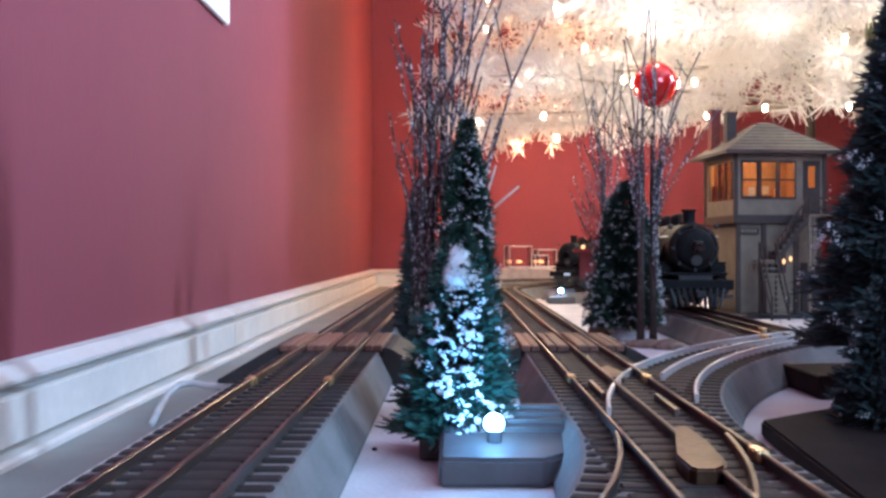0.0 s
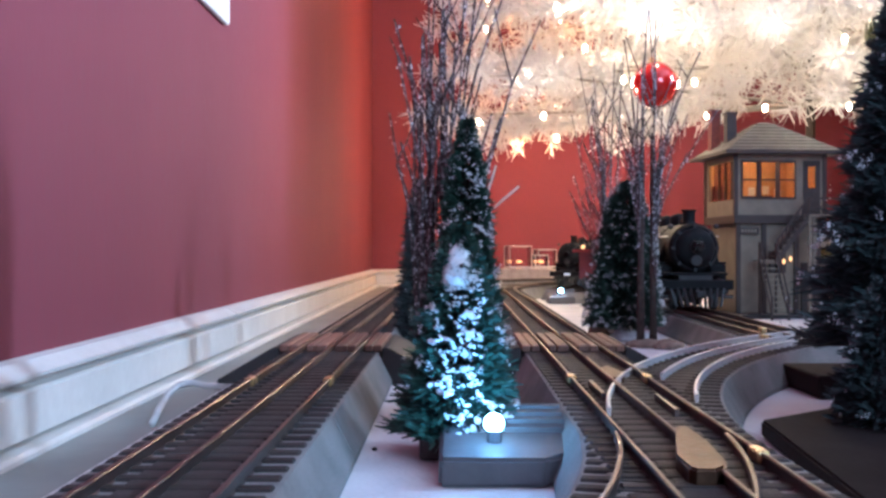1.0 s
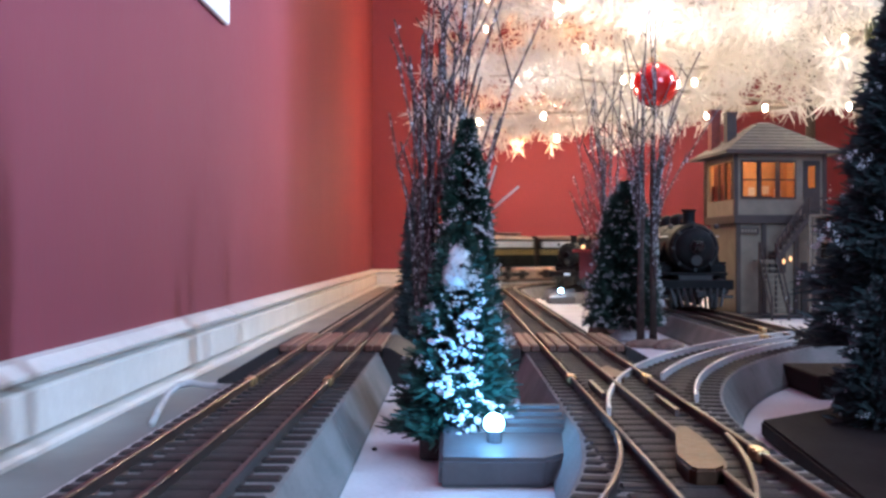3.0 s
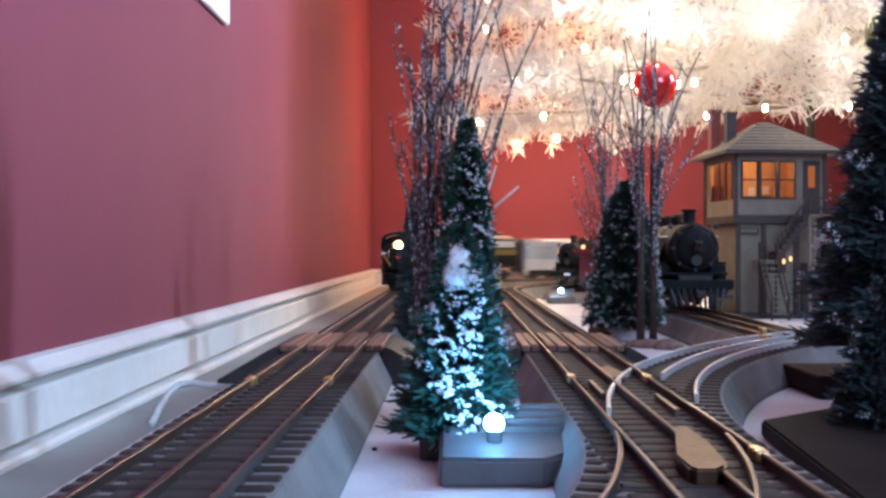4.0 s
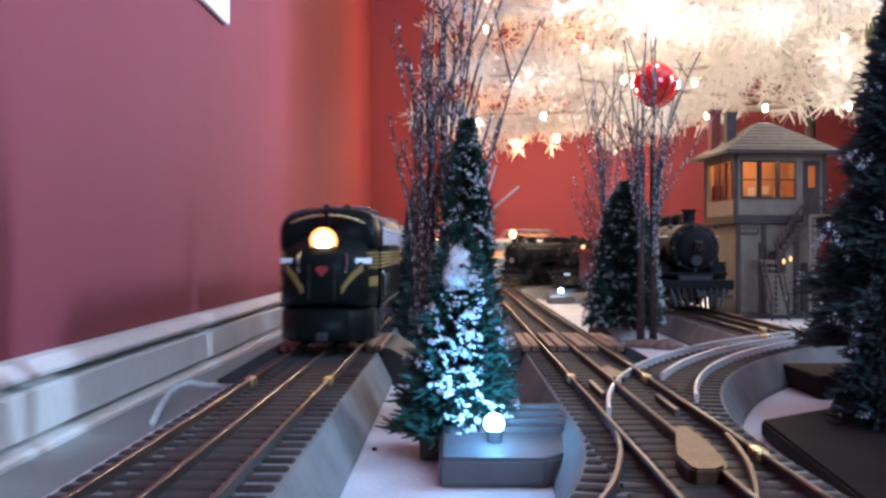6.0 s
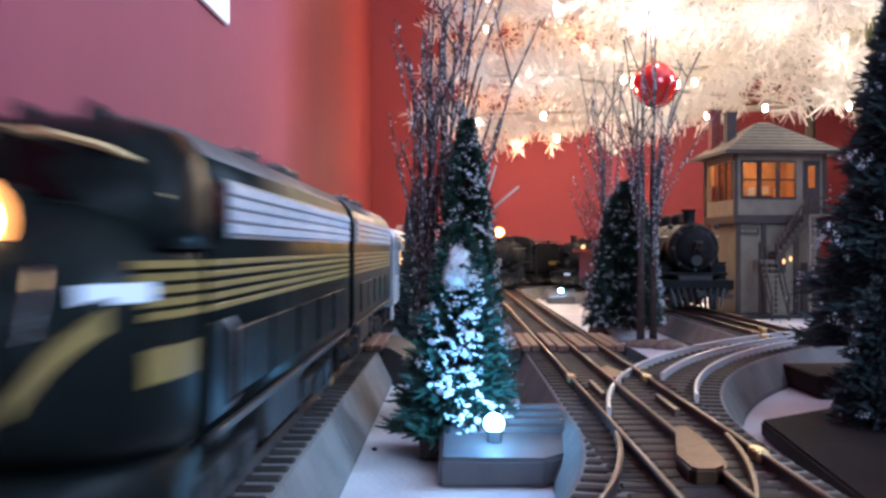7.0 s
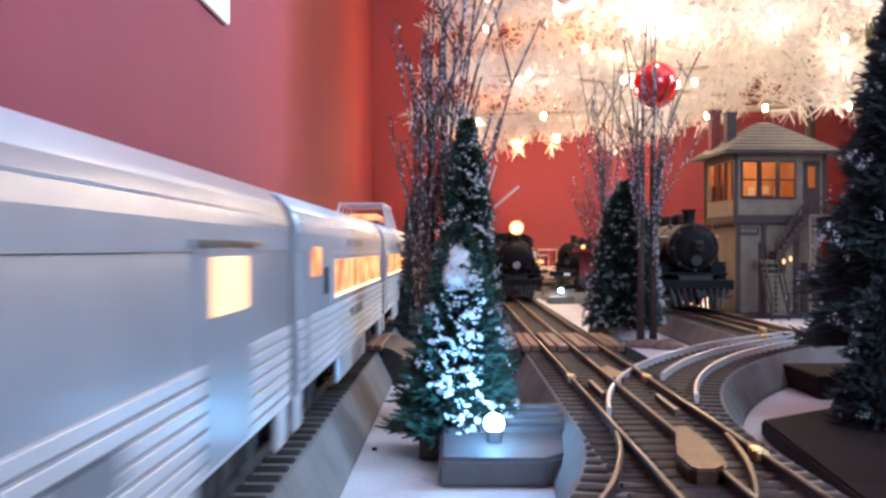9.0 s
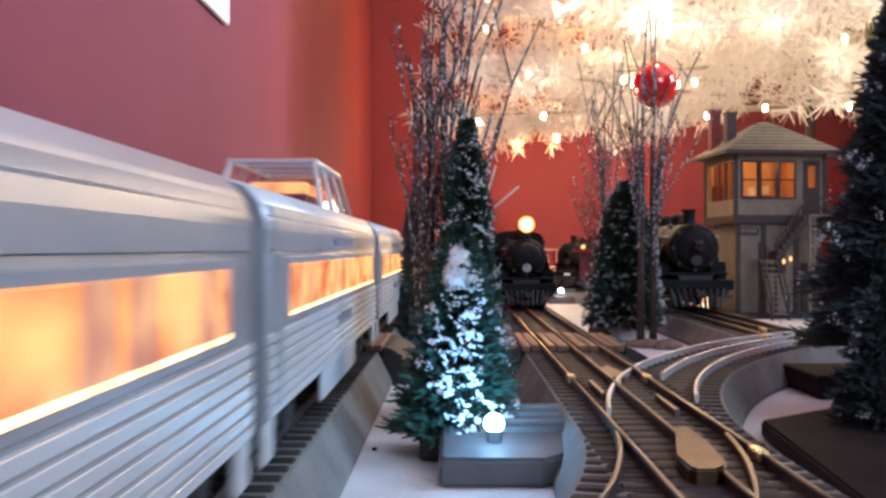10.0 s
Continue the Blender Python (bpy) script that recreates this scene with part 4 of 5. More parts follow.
    for k in (0, 1, 2, 4, 5, 6, 7):
        lamp("fairy_and_fill_light", "POINT", pts[k] + TREE + Vector((0, -0.012, -0.004)), 0.6, WARM, 0.008)
    # added fill lamps without bulbs, to brighten the tree's inside and the back
    for x, y, z in ((0.3, 1.85, 0.40), (0.75, 1.55, 0.45), (0.55, 1.6, 0.55), (0.45, 1.5, 0.5), (0.45, 2.42, 0.30), (0.36, 2.1, 0.265), (0.13, 2.32, 0.27), (0.56, 1.70, 0.48), (0.62, 1.72, 0.75), (0.4, 1.75, 0.6)):
        lamp("fairy_and_fill_light", "POINT", (x, y, z), (1.1 if y > 2 else 1.6) if z < 0.44 else 0.9, WARM, 0.02)
    # added orange fill lamps without bulbs, to tint the left wall
    for x, y, z in ((0.14, 2.25, 0.34), (0.14, 2.2, 0.62), (0.14, 2.1, 0.95)):
        lamp("fairy_and_fill_light", "POINT", (x, y, z), 2.4, (1.0, 0.40, 0.12), 0.03)


christmas_tree()


def bauble(x, y, z, r, material, label):
    o = thing("bauble", label, "ornament", pose(x, y, z), group="baubles")
    part("globe", ball((0, 0, 0), r, u=32, v=20), material, o, smooth=True)
    cp = part("cap", lathe([(r * 0.24, r * 0.95), (r * 0.24, r * 1.15), (r * 0.1, r * 1.2)], 14), "gold", o)
    part("hanger", tube([(0, 0, r * 1.15), (r * 0.12, 0, r * 1.32), (0, 0, r * 1.5), (-r * 0.05, 0, r * 1.9)], 0.0006, 5), "gold", cp)


bauble(0.246, 1.25, 0.279, 0.0285, "ball", "shiny red glass bauble hanging from the white tree")
bauble(0.553, 1.30, 0.352, 0.030, "green_ball", "dark olive bauble hanging from the white tree")


def glass_cube(x, y, s, label, z=0.0003):
    g = thing("candle_glass", label, "candle holder", pose(x, y, z, 0, 0, 12), group="glass holders")
    bm = box(-s, s, -s, s, 0, 2 * s, 0.002)
    inner = box(-s + 0.004, s - 0.004, -s + 0.004, s - 0.004, 0.009, 2 * s + 0.001)
    top = [f for f in bm.faces if f.calc_center_median().z > 2 * s - 0.0005 and f.normal.z > 0.9]
    bmesh.ops.delete(bm, geom=top, context="FACES")
    tf = [f for f in inner.faces if f.normal.z > 0.9]
    bmesh.ops.delete(inner, geom=tf, context="FACES")
    bmesh.ops.reverse_faces(inner, faces=inner.faces)
    merge(bm, inner)
    part("cube", bm, "glass", g)
    # white rods paint the bright edge highlights of the glass
    for x in (-s, s):
        for y in (-s, s):
            part("edge", rod((x, y, 0.001), (x, y, 2 * s), 0.0007, segs=6), "edge_highlight", g)
    for p, q in (((-s, -s), (s, -s)), ((s, -s), (s, s)), ((s, s), (-s, s)), ((-s, s), (-s, -s))):
        part("rim", rod((*p, 2 * s), (*q, 2 * s), 0.0007, segs=6), "edge_highlight", g)
        part("foot", rod((*p, 0.0025), (*q, 0.0025), 0.0014, segs=6), "edge_highlight", g)
    part("flame", ball((0, 0, 0.014), 0.003, sx=2.2), "amber_pane", g, "small warm glow in the glass")


b = thing("ledge", "white stone block behind the tracks", "ledge", pose(0.125, 2.14, 0.0003))
part("block", box(-0.085, 0.085, -0.03, 0.05, 0, 0.036, 0.003), "ledge_stone", b)
glass_cube(0.133, 2.15, 0.0235, "clear square glass candle holder", 0.0365)
glass_cube(0.180, 2.15, 0.014, "small clear glass candle holder", 0.0365)
glass_cube(0.193, 2.185, 0.02, "clear glass candle holder behind another", 0.0365)


# ---- rolling stock: local +y is forward, z = 0 on the rail ----
def body_ring(y, w, z0, z1, crown, tuck=0.0, x=0.0):
    """A cross-section: straight sides, rounded shoulders, low crown."""
    pts = [(-w + tuck, z0), (-w, z0 + 0.004), (-w, z1 - crown), (-w * 0.955, z1 - crown * 0.62), (-w * 0.82, z1 - crown * 0.27), (-w * 0.55, z1 - crown * 0.08), (0, z1)]
    pts += [(-a, b) for a, b in pts[-2::-1]]
    return [(x + a, y, b) for a, b in pts]


def truck(parent, y, wheels=(-0.021, 0.021), side="graphite", r=0.0085):
    tk = part("truck_frame", box(-0.0225, -0.0185, y - 0.034, y + 0.034, 0.006, 0.0125, 0.0012), side, parent)
    bm = box(0.0185, 0.0225, y - 0.034, y + 0.034, 0.006, 0.0125, 0.0012)
    box(-0.0185, 0.0185, y - 0.006, y + 0.006, 0.007, 0.012, bm=bm)
    rod((0, y, 0.011), (0, y, 0.0226), 0.006, segs=12, bm=bm)
    part("bolster", bm, side, tk)
    for s in (-1, 1):
        for dy in (-0.010, 0.010):
            part("spring", rod((s * 0.0230, y + dy, 0.0045), (s * 0.0230, y + dy, 0.013), 0.0016), side, tk)
    for dy in wheels:
        for s in (-1, 1):
            part("wheel", rod((s * 0.0135, y + dy, r), (s * 0.0185, y + dy, r), r, segs=20), side, tk)
            part("axle_box", rod((s * 0.0205, y + dy, r + 0.0005), (s * 0.0240, y + dy, r + 0.0005), 0.003, segs=10), side, tk)


def bars(parent, name, x, y0, y1, z0, z1, n, material, proud=0.0008, label="", gap=0.35):
    """Raised lengthwise strips on both sides, each a mesh of its own."""
    step = (z1 - z0) / n
    for s in (-1, 1):
        for i in range(n):
            za = z0 + step * (i + gap / 2)
            part(name, box(*sorted((s * (x - 0.0004), s * (x + proud))), y0, y1, za, za + step * (1 - gap), 0.0002, segs=1), material, parent, label)


W, TOP = 0.0285, 0.0795


def diesel(label):
    """A streamlined diesel cab unit, nose forward; the nose parts are drawn from the cab line and then set forward by the cab's reach."""
    L, reach = 0.122, 0.03
    t = thing("diesel_locomotive", label, "model locomotive", group="diesel locomotives")
    bd = part("body", loft([body_ring(y, W, 0.022, TOP, 0.012, 0.001) for y in (-L, -L + 0.002, -0.04, 0.02, 0.083 + reach)]), "livery", t, "dark green painted body")
    for p in bd.data.polygons:
        p.use_smooth = abs(p.normal.y) < 0.5
    # cab roof with a brow, then the long rounded nose below the windscreen
    cab = [body_ring(0.0831, W, 0.056, TOP, 0.012), body_ring(0.089, W * 0.985, 0.056, TOP - 0.0008, 0.012), body_ring(0.096, W * 0.94, 0.056, TOP - 0.004, 0.0105),
           body_ring(0.1005, W * 0.88, 0.056, TOP - 0.010, 0.008)]
    part("cab", loft(cab), "livery", t, smooth=True)
    nose = []
    for k in range(9):
        f = k / 8
        c = math.sqrt(max(1 - (f * 0.985) ** 1.8, 0))
        nose.append(body_ring(0.0832 + 0.038 * f, W * (0.36 + 0.60 * c), 0.0225 + 0.004 * f * f, 0.0505 + 0.0165 * c ** 0.8 - 0.003 * f, 0.012 + 0.006 * f, 0.001 + 0.002 * f))
    nose.append(body_ring(0.1222, W * 0.30, 0.028, 0.0475, 0.014, 0.003))
    part("nose", loft(nose), "livery", t, "rounded dark green nose", smooth=True)
    for s in (-1, 1):
        ws = part("windscreen", loft([[(s * 0.0012, 0.1013, 0.0660), (s * 0.0245, 0.0968, 0.0605), (s * 0.0235, 0.0945, 0.0680), (s * 0.0012, 0.0988, 0.0740)],
                                      [(s * 0.0012, 0.1028, 0.0660), (s * 0.0245, 0.0983, 0.0605), (s * 0.0235, 0.096, 0.0680), (s * 0.0012, 0.1003, 0.0740)]]), "tint", t, "dark cab window")
        # rim's gold colour stands in for the headlight reflected in it
        part("window_rim", tube([(s * 0.0012, 0.1012, 0.0746), (s * 0.008, 0.1004, 0.0742), (s * 0.016, 0.0988, 0.0722), (s * 0.0235, 0.0966, 0.0686), (s * 0.0252, 0.0978, 0.0640)], 0.0008, 6), "gold", ws, "windscreen rim coloured gold for headlight reflection")
        part("number_board", loft([[(s * 0.0165, 0.1145, z), (s * 0.0242, 0.1035, z), (s * 0.0254, 0.1044, z), (s * 0.0178, 0.1158, z)] for z in (0.0478, 0.0508)]), "board_lit", t, "pale number board")
        # sweeping gold bands on the nose
        wn = lambda f: W * (0.36 + 0.60 * math.sqrt(max(1 - (f * 0.985) ** 1.8, 0)))
        part("nose_stripe", loft([[(x + s * 0.0005, y + 0.0004, z + 0.0018), (x + s * 0.0005, y + 0.0004, z - 0.0018), (x - s * 0.002, y - 0.002, z - 0.0018), (x - s * 0.002, y - 0.002, z + 0.0018)]
                                  for x, y, z in [(s * wn(f), 0.0832 + 0.038 * f, z) for f, z in ((0.78, 0.0455), (0.86, 0.0440), (0.93, 0.0420), (0.98, 0.0395))]
                                 + [(s * 0.0122, 0.1212, 0.0365), (s * 0.0105, 0.1222, 0.0335)]]), "stripe", t, "gold nose stripe")
        part("side_window", box(*sorted((s * (W - 0.0004), s * (W + 0.0006))), 0.0705, 0.0815, 0.0575, 0.0680, 0.0003), "tint", t)
        part("cab_door", box(*sorted((s * (W - 0.0004), s * (W + 0.0005))), 0.0700, 0.0815, 0.0255, 0.0430, 0.0004), "livery", t)
        part("grab_iron", tube([(s * (W + 0.0004), 0.0688, 0.026), (s * (W + 0.0018), 0.0688, 0.028), (s * (W + 0.0018), 0.0688, 0.041), (s * (W + 0.0004), 0.0688, 0.0430)], 0.0004, 5), "steel", t)
        # the gold side stripes and a plate run on round the nose
        flank = lambda f, z, k: (s * (wn(f) + k), 0.0832 + 0.038 * f, z)
        for z0, z1, fs, name in [(0.0449 + 0.002 * i, 0.0461 + 0.002 * i, (0.0, 0.15, 0.3, 0.42, 0.52, 0.58 + 0.01 * i), "nose_side_stripe") for i in range(5)] + [(0.0350, 0.0405, (0.12, 0.25, 0.38, 0.5, 0.58), "nose_plate")]:
            part(name, loft([[flank(f, z0, -0.0012), flank(f, z1, -0.0012), flank(f, z1, 0.0005), flank(f, z0, 0.0005)] for f in fs]), "stripe", t, smooth=False)
    part("window_pillar", box(-0.0014, 0.0014, 0.0985, 0.1032, 0.0645, 0.0765), "livery", t)
    hl = part("headlight", ball((0, 0.1140, 0.0602), 0.0052, sy=0.6), "headlight", t, "lit round headlight", smooth=True)
    part("headlight_rim", tube([(0.0062 * math.cos(a), 0.1143, 0.0602 + 0.0062 * math.sin(a)) for a in [2 * math.pi * k / 20 for k in range(21)]], 0.0009, 6), "steel", hl)
    # added glowing ring in place of the headlight's halo
    part("reflector", lathe([(0.0072, 0), (0.0074, 0.0006), (0.0050, 0.0010)], 20, Matrix.Translation((0, 0.1144, 0.0602)) @ Matrix.Rotation(radians(-90), 4, "X")), "reflector", hl, "glowing ring imitating the headlight's halo")
    part("headlight_case", rod((0, 0.096, 0.0597), (0, 0.1150, 0.0602), 0.0068, segs=18), "livery", hl)
    part("emblem", loft([[(x, y, z) for x, z in ((-0.0026, 0.0465), (0.0026, 0.0465), (0.0032, 0.0445), (0.0, 0.0408), (-0.0032, 0.0445))] for y in (0.115, 0.1232)]), "red_shape", t, "red nose emblem")
    # pilot
    pl = [body_ring(0.086 + 0.0345 * f, W * (0.95 - 0.5 * f * f), 0.005 + 0.001 * f, 0.0235, 0.002) for f in (0, 0.3, 0.55, 0.75, 0.9, 1)]
    part("pilot", loft(pl), "livery", t, "dark pilot skirt", smooth=True)
    for s in (-1, 1):
        part("nose_rail", tube([(s * 0.0125, 0.1165, 0.0535), (s * 0.0135, 0.1195, 0.050), (s * 0.0128, 0.1215, 0.043)], 0.0004, 5), "steel", t)
    for x in (-0.0068, 0.0068):
        part("nose_door_seam", box(x - 0.0003, x + 0.0003, 0.118, 0.1226, 0.0285, 0.0475), "graphite", t)
    part("coupler", box(-0.003, 0.003, 0.116, 0.126, 0.006, 0.011, 0.001), "graphite", t)
    for s in (-1, 1):
        part("horn", lathe([(0.001, 0), (0.001, 0.008), (0.0021, 0.013)], 10, Matrix.Translation((s * 0.006 - 0.004, 0.074, TOP - 0.0002)) @ Matrix.Rotation(radians(-90), 4, "X")), "graphite", t)
    for ob in t.children_recursive:
        if ob != bd:
            ob.data.transform(Matrix.Translation((0, reach, 0)))
    sides(t, L, 0.098, 0.083 + reach, 0.1)
    return t


def booster(label):
    L = 0.119
    t = thing("diesel_locomotive", label, "model locomotive", group="diesel locomotives")
    bd = part("body", loft([body_ring(y, W, 0.022, TOP, 0.012, 0.001) for y in (-L, -L + 0.002, 0, L - 0.002, L)]), "livery", t, "dark green painted body")
    for p in bd.data.polygons:
        p.use_smooth = abs(p.normal.y) < 0.5
    sides(t, L, L - 0.008, L - 0.001, L - 0.052)
    part("end_door", box(-0.008, 0.008, L - 0.0002, L + 0.001, 0.024, 0.065, 0.0004), "rubber", t)
    return t


def sides(t, L, y1, end, front_truck):
    """Louvres, stripes, doors, roof gear, tanks and trucks that both diesel units share."""
    bars(t, "louvre", W, -L + 0.007, y1, 0.0585, 0.0685, 4, "louvre", 0.0012, "", 0.25)
    bars(t, "gold_stripe", W, -L + 0.001, end, 0.0445, 0.0545, 5, "stripe", 0.0003, "", 0.42)
    for s in (-1, 1):
        part("louvre_panel", box(*sorted((s * (W - 0.0004), s * (W + 0.0004))), -L + 0.006, y1 + 0.001, 0.058, 0.069), "silver", t, "silver louvre panel")
        for yc in (-0.085, -0.045, -0.005, 0.035, 0.072):
            part("side_panel", box(*sorted((s * (W - 0.0003), s * (W + 0.0006))), yc - 0.017, yc + 0.017, 0.0275, 0.0405, 0.0004, segs=1), "livery", t)
        part("sill", box(*sorted((s * (W - 0.0006), s * (W + 0.0011))), -L + 0.002, end - 0.001, 0.0222, 0.0238, 0.0003, segs=1), "graphite", t)
    part("roof_skin", loft([[(x, y, z + 0.0006) for x, y, z in body_ring(y, W * 0.97, TOP - 0.0115, TOP, 0.0105)[2:11]] for y in (-L + 0.003, end - 0.003)]), "roof_tan", t, "tan weathered roof", smooth=True)
    for y in (-0.095, -0.068, -0.015):
        fn = part("roof_fan", lathe([(0.0125, 0), (0.0125, 0.0044), (0.011, 0.0054), (0.002, 0.0054)], 20, Matrix.Translation((0, y, TOP - 0.0002))), "graphite", t)
        for k in range(3):
            part("fan_bar", box(-0.011, 0.011, y - 0.008 + k * 0.0075, y - 0.007 + k * 0.0075, TOP + 0.0048, TOP + 0.0060), "steel", fn)
    part("exhaust", box(-0.005, 0.005, 0.012, 0.026, TOP - 0.001, TOP + 0.004, 0.001), "graphite", t)
    part("fuel_tank", box(-0.022, 0.022, -0.036, 0.02, 0.0045, 0.0225, 0.003), "graphite", t)
    truck(t, -L + 0.042)
    truck(t, front_truck - 0.024 if front_truck > 0.09 else front_truck)


CW, CT = 0.0285, 0.0735


def coach(label, kind):
    """A streamlined passenger car; kind: baggage, coach, dome or observation."""
    L = 0.148 if kind == "baggage" else 0.159
    t = thing("passenger_car", label, "model passenger car", group="silver passenger cars")
    roofz, z0 = CT, 0.0155
    rings = [body_ring(y, CW, z0, roofz, 0.0115, 0.0006) for y in (-L + (0.03 if kind == "observation" else 0), -L + 0.04, 0, L - 0.02, L)]
    if kind == "observation":
        tail = []
        for k in range(6):
            a = math.pi / 2 * (1 - k / 6)
            tail.append(body_ring(-L + 0.03 - 0.028 * math.sin(a), CW * (0.35 + 0.65 * math.cos(a)), z0, roofz - 0.012 * math.sin(a) ** 2, 0.0115, 0.0006))
        rings = tail + rings
    # the body keeps dark underneath; skin plates and windows lie on it
    bd = part("body", loft(rings), "silver", t, "brushed stainless body")
    for p in bd.data.polygons:
        p.use_smooth = abs(p.normal.y) < 0.5
    a, b = -L + (0.034 if kind == "observation" else 0.002), L - 0.002
    bars(t, "side_flute", CW, a, b, 0.0165, 0.0365, 7, "skirt", 0.0009, "", 0.25)
    for s in (-1, 1):
        fx = sorted((s * (CW - 0.0004), s * (CW + 0.0005)))
        part("letterboard", box(*fx, a, b, 0.0555, 0.0605), "shade_band", t, "grey letterboard band")
        if kind == "baggage":
            for y in (-0.076, 0.064):
                dr = part("baggage_door", box(*sorted((s * (CW - 0.0003), s * (CW + 0.001))), y - 0.021, y + 0.021, 0.0175, 0.0565, 0.0006), "silver", t, "sliding baggage door")
                part("door_window", box(*sorted((s * (CW + 0.0002), s * (CW + 0.0015))), y - 0.0135, y + 0.0135, 0.0440, 0.0545, 0.0004), "amber_pane", dr, "lit orange window")
                part("door_rail", box(*sorted((s * CW, s * (CW + 0.0018))), y - 0.026, y + 0.026, 0.0565, 0.0575), "steel", dr)
            part("number_bar", box(*sorted((s * CW, s * (CW + 0.0012))), -0.014, 0.012, 0.0262, 0.0305), "dark_bar", t, "dark unreadable number bar")
        else:
            n = 12 if kind != "observation" else 9
            y_a, y_b = (a + 0.022, b - 0.026) if kind != "coach" else (a + 0.020, 0.078)
            if kind == "coach":
                part("end_window", box(*sorted((s * (CW - 0.0004), s * (CW + 0.0012))), 0.1145, 0.1295, 0.0475, 0.0565, 0.0004, segs=1), "warm_pane", t, "small warm lit window")
                part("vent_grille", box(*sorted((s * (CW - 0.0004), s * (CW + 0.0009))), 0.094, 0.101, 0.041, 0.050, 0.0004, segs=1), "graphite", t, "dark vent")
            step = (y_b - y_a) / n
            fr = part("window_band", box(*sorted((s * (CW - 0.0004), s * (CW + 0.0006))), y_a - 0.004, y_b + 0.004, 0.0370, 0.0540, 0.0003, segs=1), "shade_band", t)
            k = 0
            while k < n:
                wide = 2 if (k + {"dome": 1, "coach": 2}.get(kind, 0)) % 3 == 0 and k + 1 < n else 1
                part("window", box(*sorted((s * CW, s * (CW + 0.0011))), y_a + step * k + 0.003, y_a + step * (k + wide) - 0.003, 0.0388, 0.0522, 0.0004, segs=1), "warm_pane", fr, "warm lit window")
                # glowing strip imitates interior light along the window foot
                part("lit_sill", box(*sorted((s * CW, s * (CW + 0.0013))), y_a + step * k + 0.0032, y_a + step * (k + wide) - 0.0032, 0.0389, 0.0401, 0.0002, segs=1), "lit_sill", fr, "glowing strip imitating light on the window foot")
                k += wide
            part("vestibule_door", box(*sorted((s * (CW - 0.0004), s * (CW + 0.0009))), b - 0.019, b - 0.007, 0.0175, 0.0555, 0.0006, segs=1), "silver", t)
            part("name_bar", box(*sorted((s * CW, s * (CW + 0.0013))), -0.022, 0.02, 0.0287, 0.0324), "dark_bar", t, "dark unreadable name bar")
            part("letter_bar", box(*sorted((s * CW, s * (CW + 0.0008))), -0.031, 0.031, 0.0570, 0.0597), "dark_bar", t, "dark unreadable lettering bar")
        # skirts cut away over the trucks
        for ya, yb in ((-0.055, 0.055), (-L + 0.034 if kind == "observation" else -L + 0.001, -L + 0.012 if kind != "observation" else -L + 0.036), (L - 0.012, L - 0.001)):
            if yb > ya:
                part("skirt", box(*sorted((s * (CW - 0.002), s * (CW - 0.0002))), ya, yb, 0.006, 0.0160, 0.0005, segs=1), "skirt", t, "silver side skirt")
    part("roof_sheet", loft([[(x, y, z + 0.0005) for x, y, z in body_ring(y, CW * 0.985, CT - 0.011, CT, 0.0105)[2:11]] for y in (a, b)]), "skirt", t, "bright silver roof", smooth=True)
    for y in (-0.1, -0.03, 0.05, 0.11):
        part("roof_vent", box(-0.004, 0.004, y - 0.006, y + 0.006, CT - 0.0005, CT + 0.0018, 0.0006), "silver", t)
    if kind == "dome":
        d0, d1, z = -0.105, 0.005, CT + 0.0165
        dm = part("dome_glass", loft([[(-0.021, d0, CT - 0.004), (0.021, d0, CT - 0.004), (0.021, d1, CT - 0.004), (-0.021, d1, CT - 0.004)],
                                      [(-0.016, d0 + 0.014, z), (0.016, d0 + 0.014, z), (0.016, d1 - 0.014, z), (-0.016, d1 - 0.014, z)]]), "pane", t, "clear glass dome")
        for k in range(4):
            y = d0 + 0.014 + (d1 - d0 - 0.028) * k / 3
            yy = d0 + (d1 - d0) * k / 3
            part("dome_rib", tube([(-0.0212, yy, CT - 0.004), (-0.0162, y, z + 0.0002), (0.0162, y, z + 0.0002), (0.0212, yy, CT - 0.004)], 0.0011, 5), "skirt", dm)
        for s in (-1, 1):
            part("dome_rail", rod((s * 0.0162, d0 + 0.014, z), (s * 0.0162, d1 - 0.014, z), 0.0014), "skirt", dm)
        part("dome_seats", box(-0.014, 0.014, d0 + 0.012, d1 - 0.012, CT + 0.0006, CT + 0.004, 0.001), "maroon", dm)
        part("dome_roof", box(-0.0150, 0.0150, d0 + 0.016, d1 - 0.016, z - 0.0006, z + 0.0010, 0.0004), "pane", dm, "clear curved roof pane")
        # seats glow themselves, in place of warm light inside the dome
        for y in (-0.085, -0.065, -0.045, -0.025):
            part("dome_seat", box(-0.012, 0.012, y - 0.003, y + 0.003, CT + 0.003, CT + 0.0095, 0.0012), "warm_pane", dm, "seat row that glows to imitate warm dome light")
    if kind == "observation":
        for s in (-1, 1):
            part("marker_lamp", ball((s * 0.0225, -L + 0.010, 0.058), 0.0018), "marker", t, "red tail marker")
    ends = (L,) if kind == "observation" else (-L, L)
    for y in ends:
        s = 1 if y > 0 else -1
        df = part("diaphragm", box(-0.0215, 0.0215, *sorted((y - s * 0.0005, y + s * 0.0075)), 0.013, 0.0675, 0.003), "diaphragm", t, "black end diaphragm")
        part("end_door", box(-0.0065, 0.0065, *sorted((y + s * 0.0068, y + s * 0.0079)), 0.015, 0.053), "graphite", df)
    truck(t, -L + 0.046)
    truck(t, L - 0.046)
    part("underframe", box(-0.014, 0.014, -0.06, 0.06, 0.006, 0.0156, 0.001), "graphite", t)
    return t


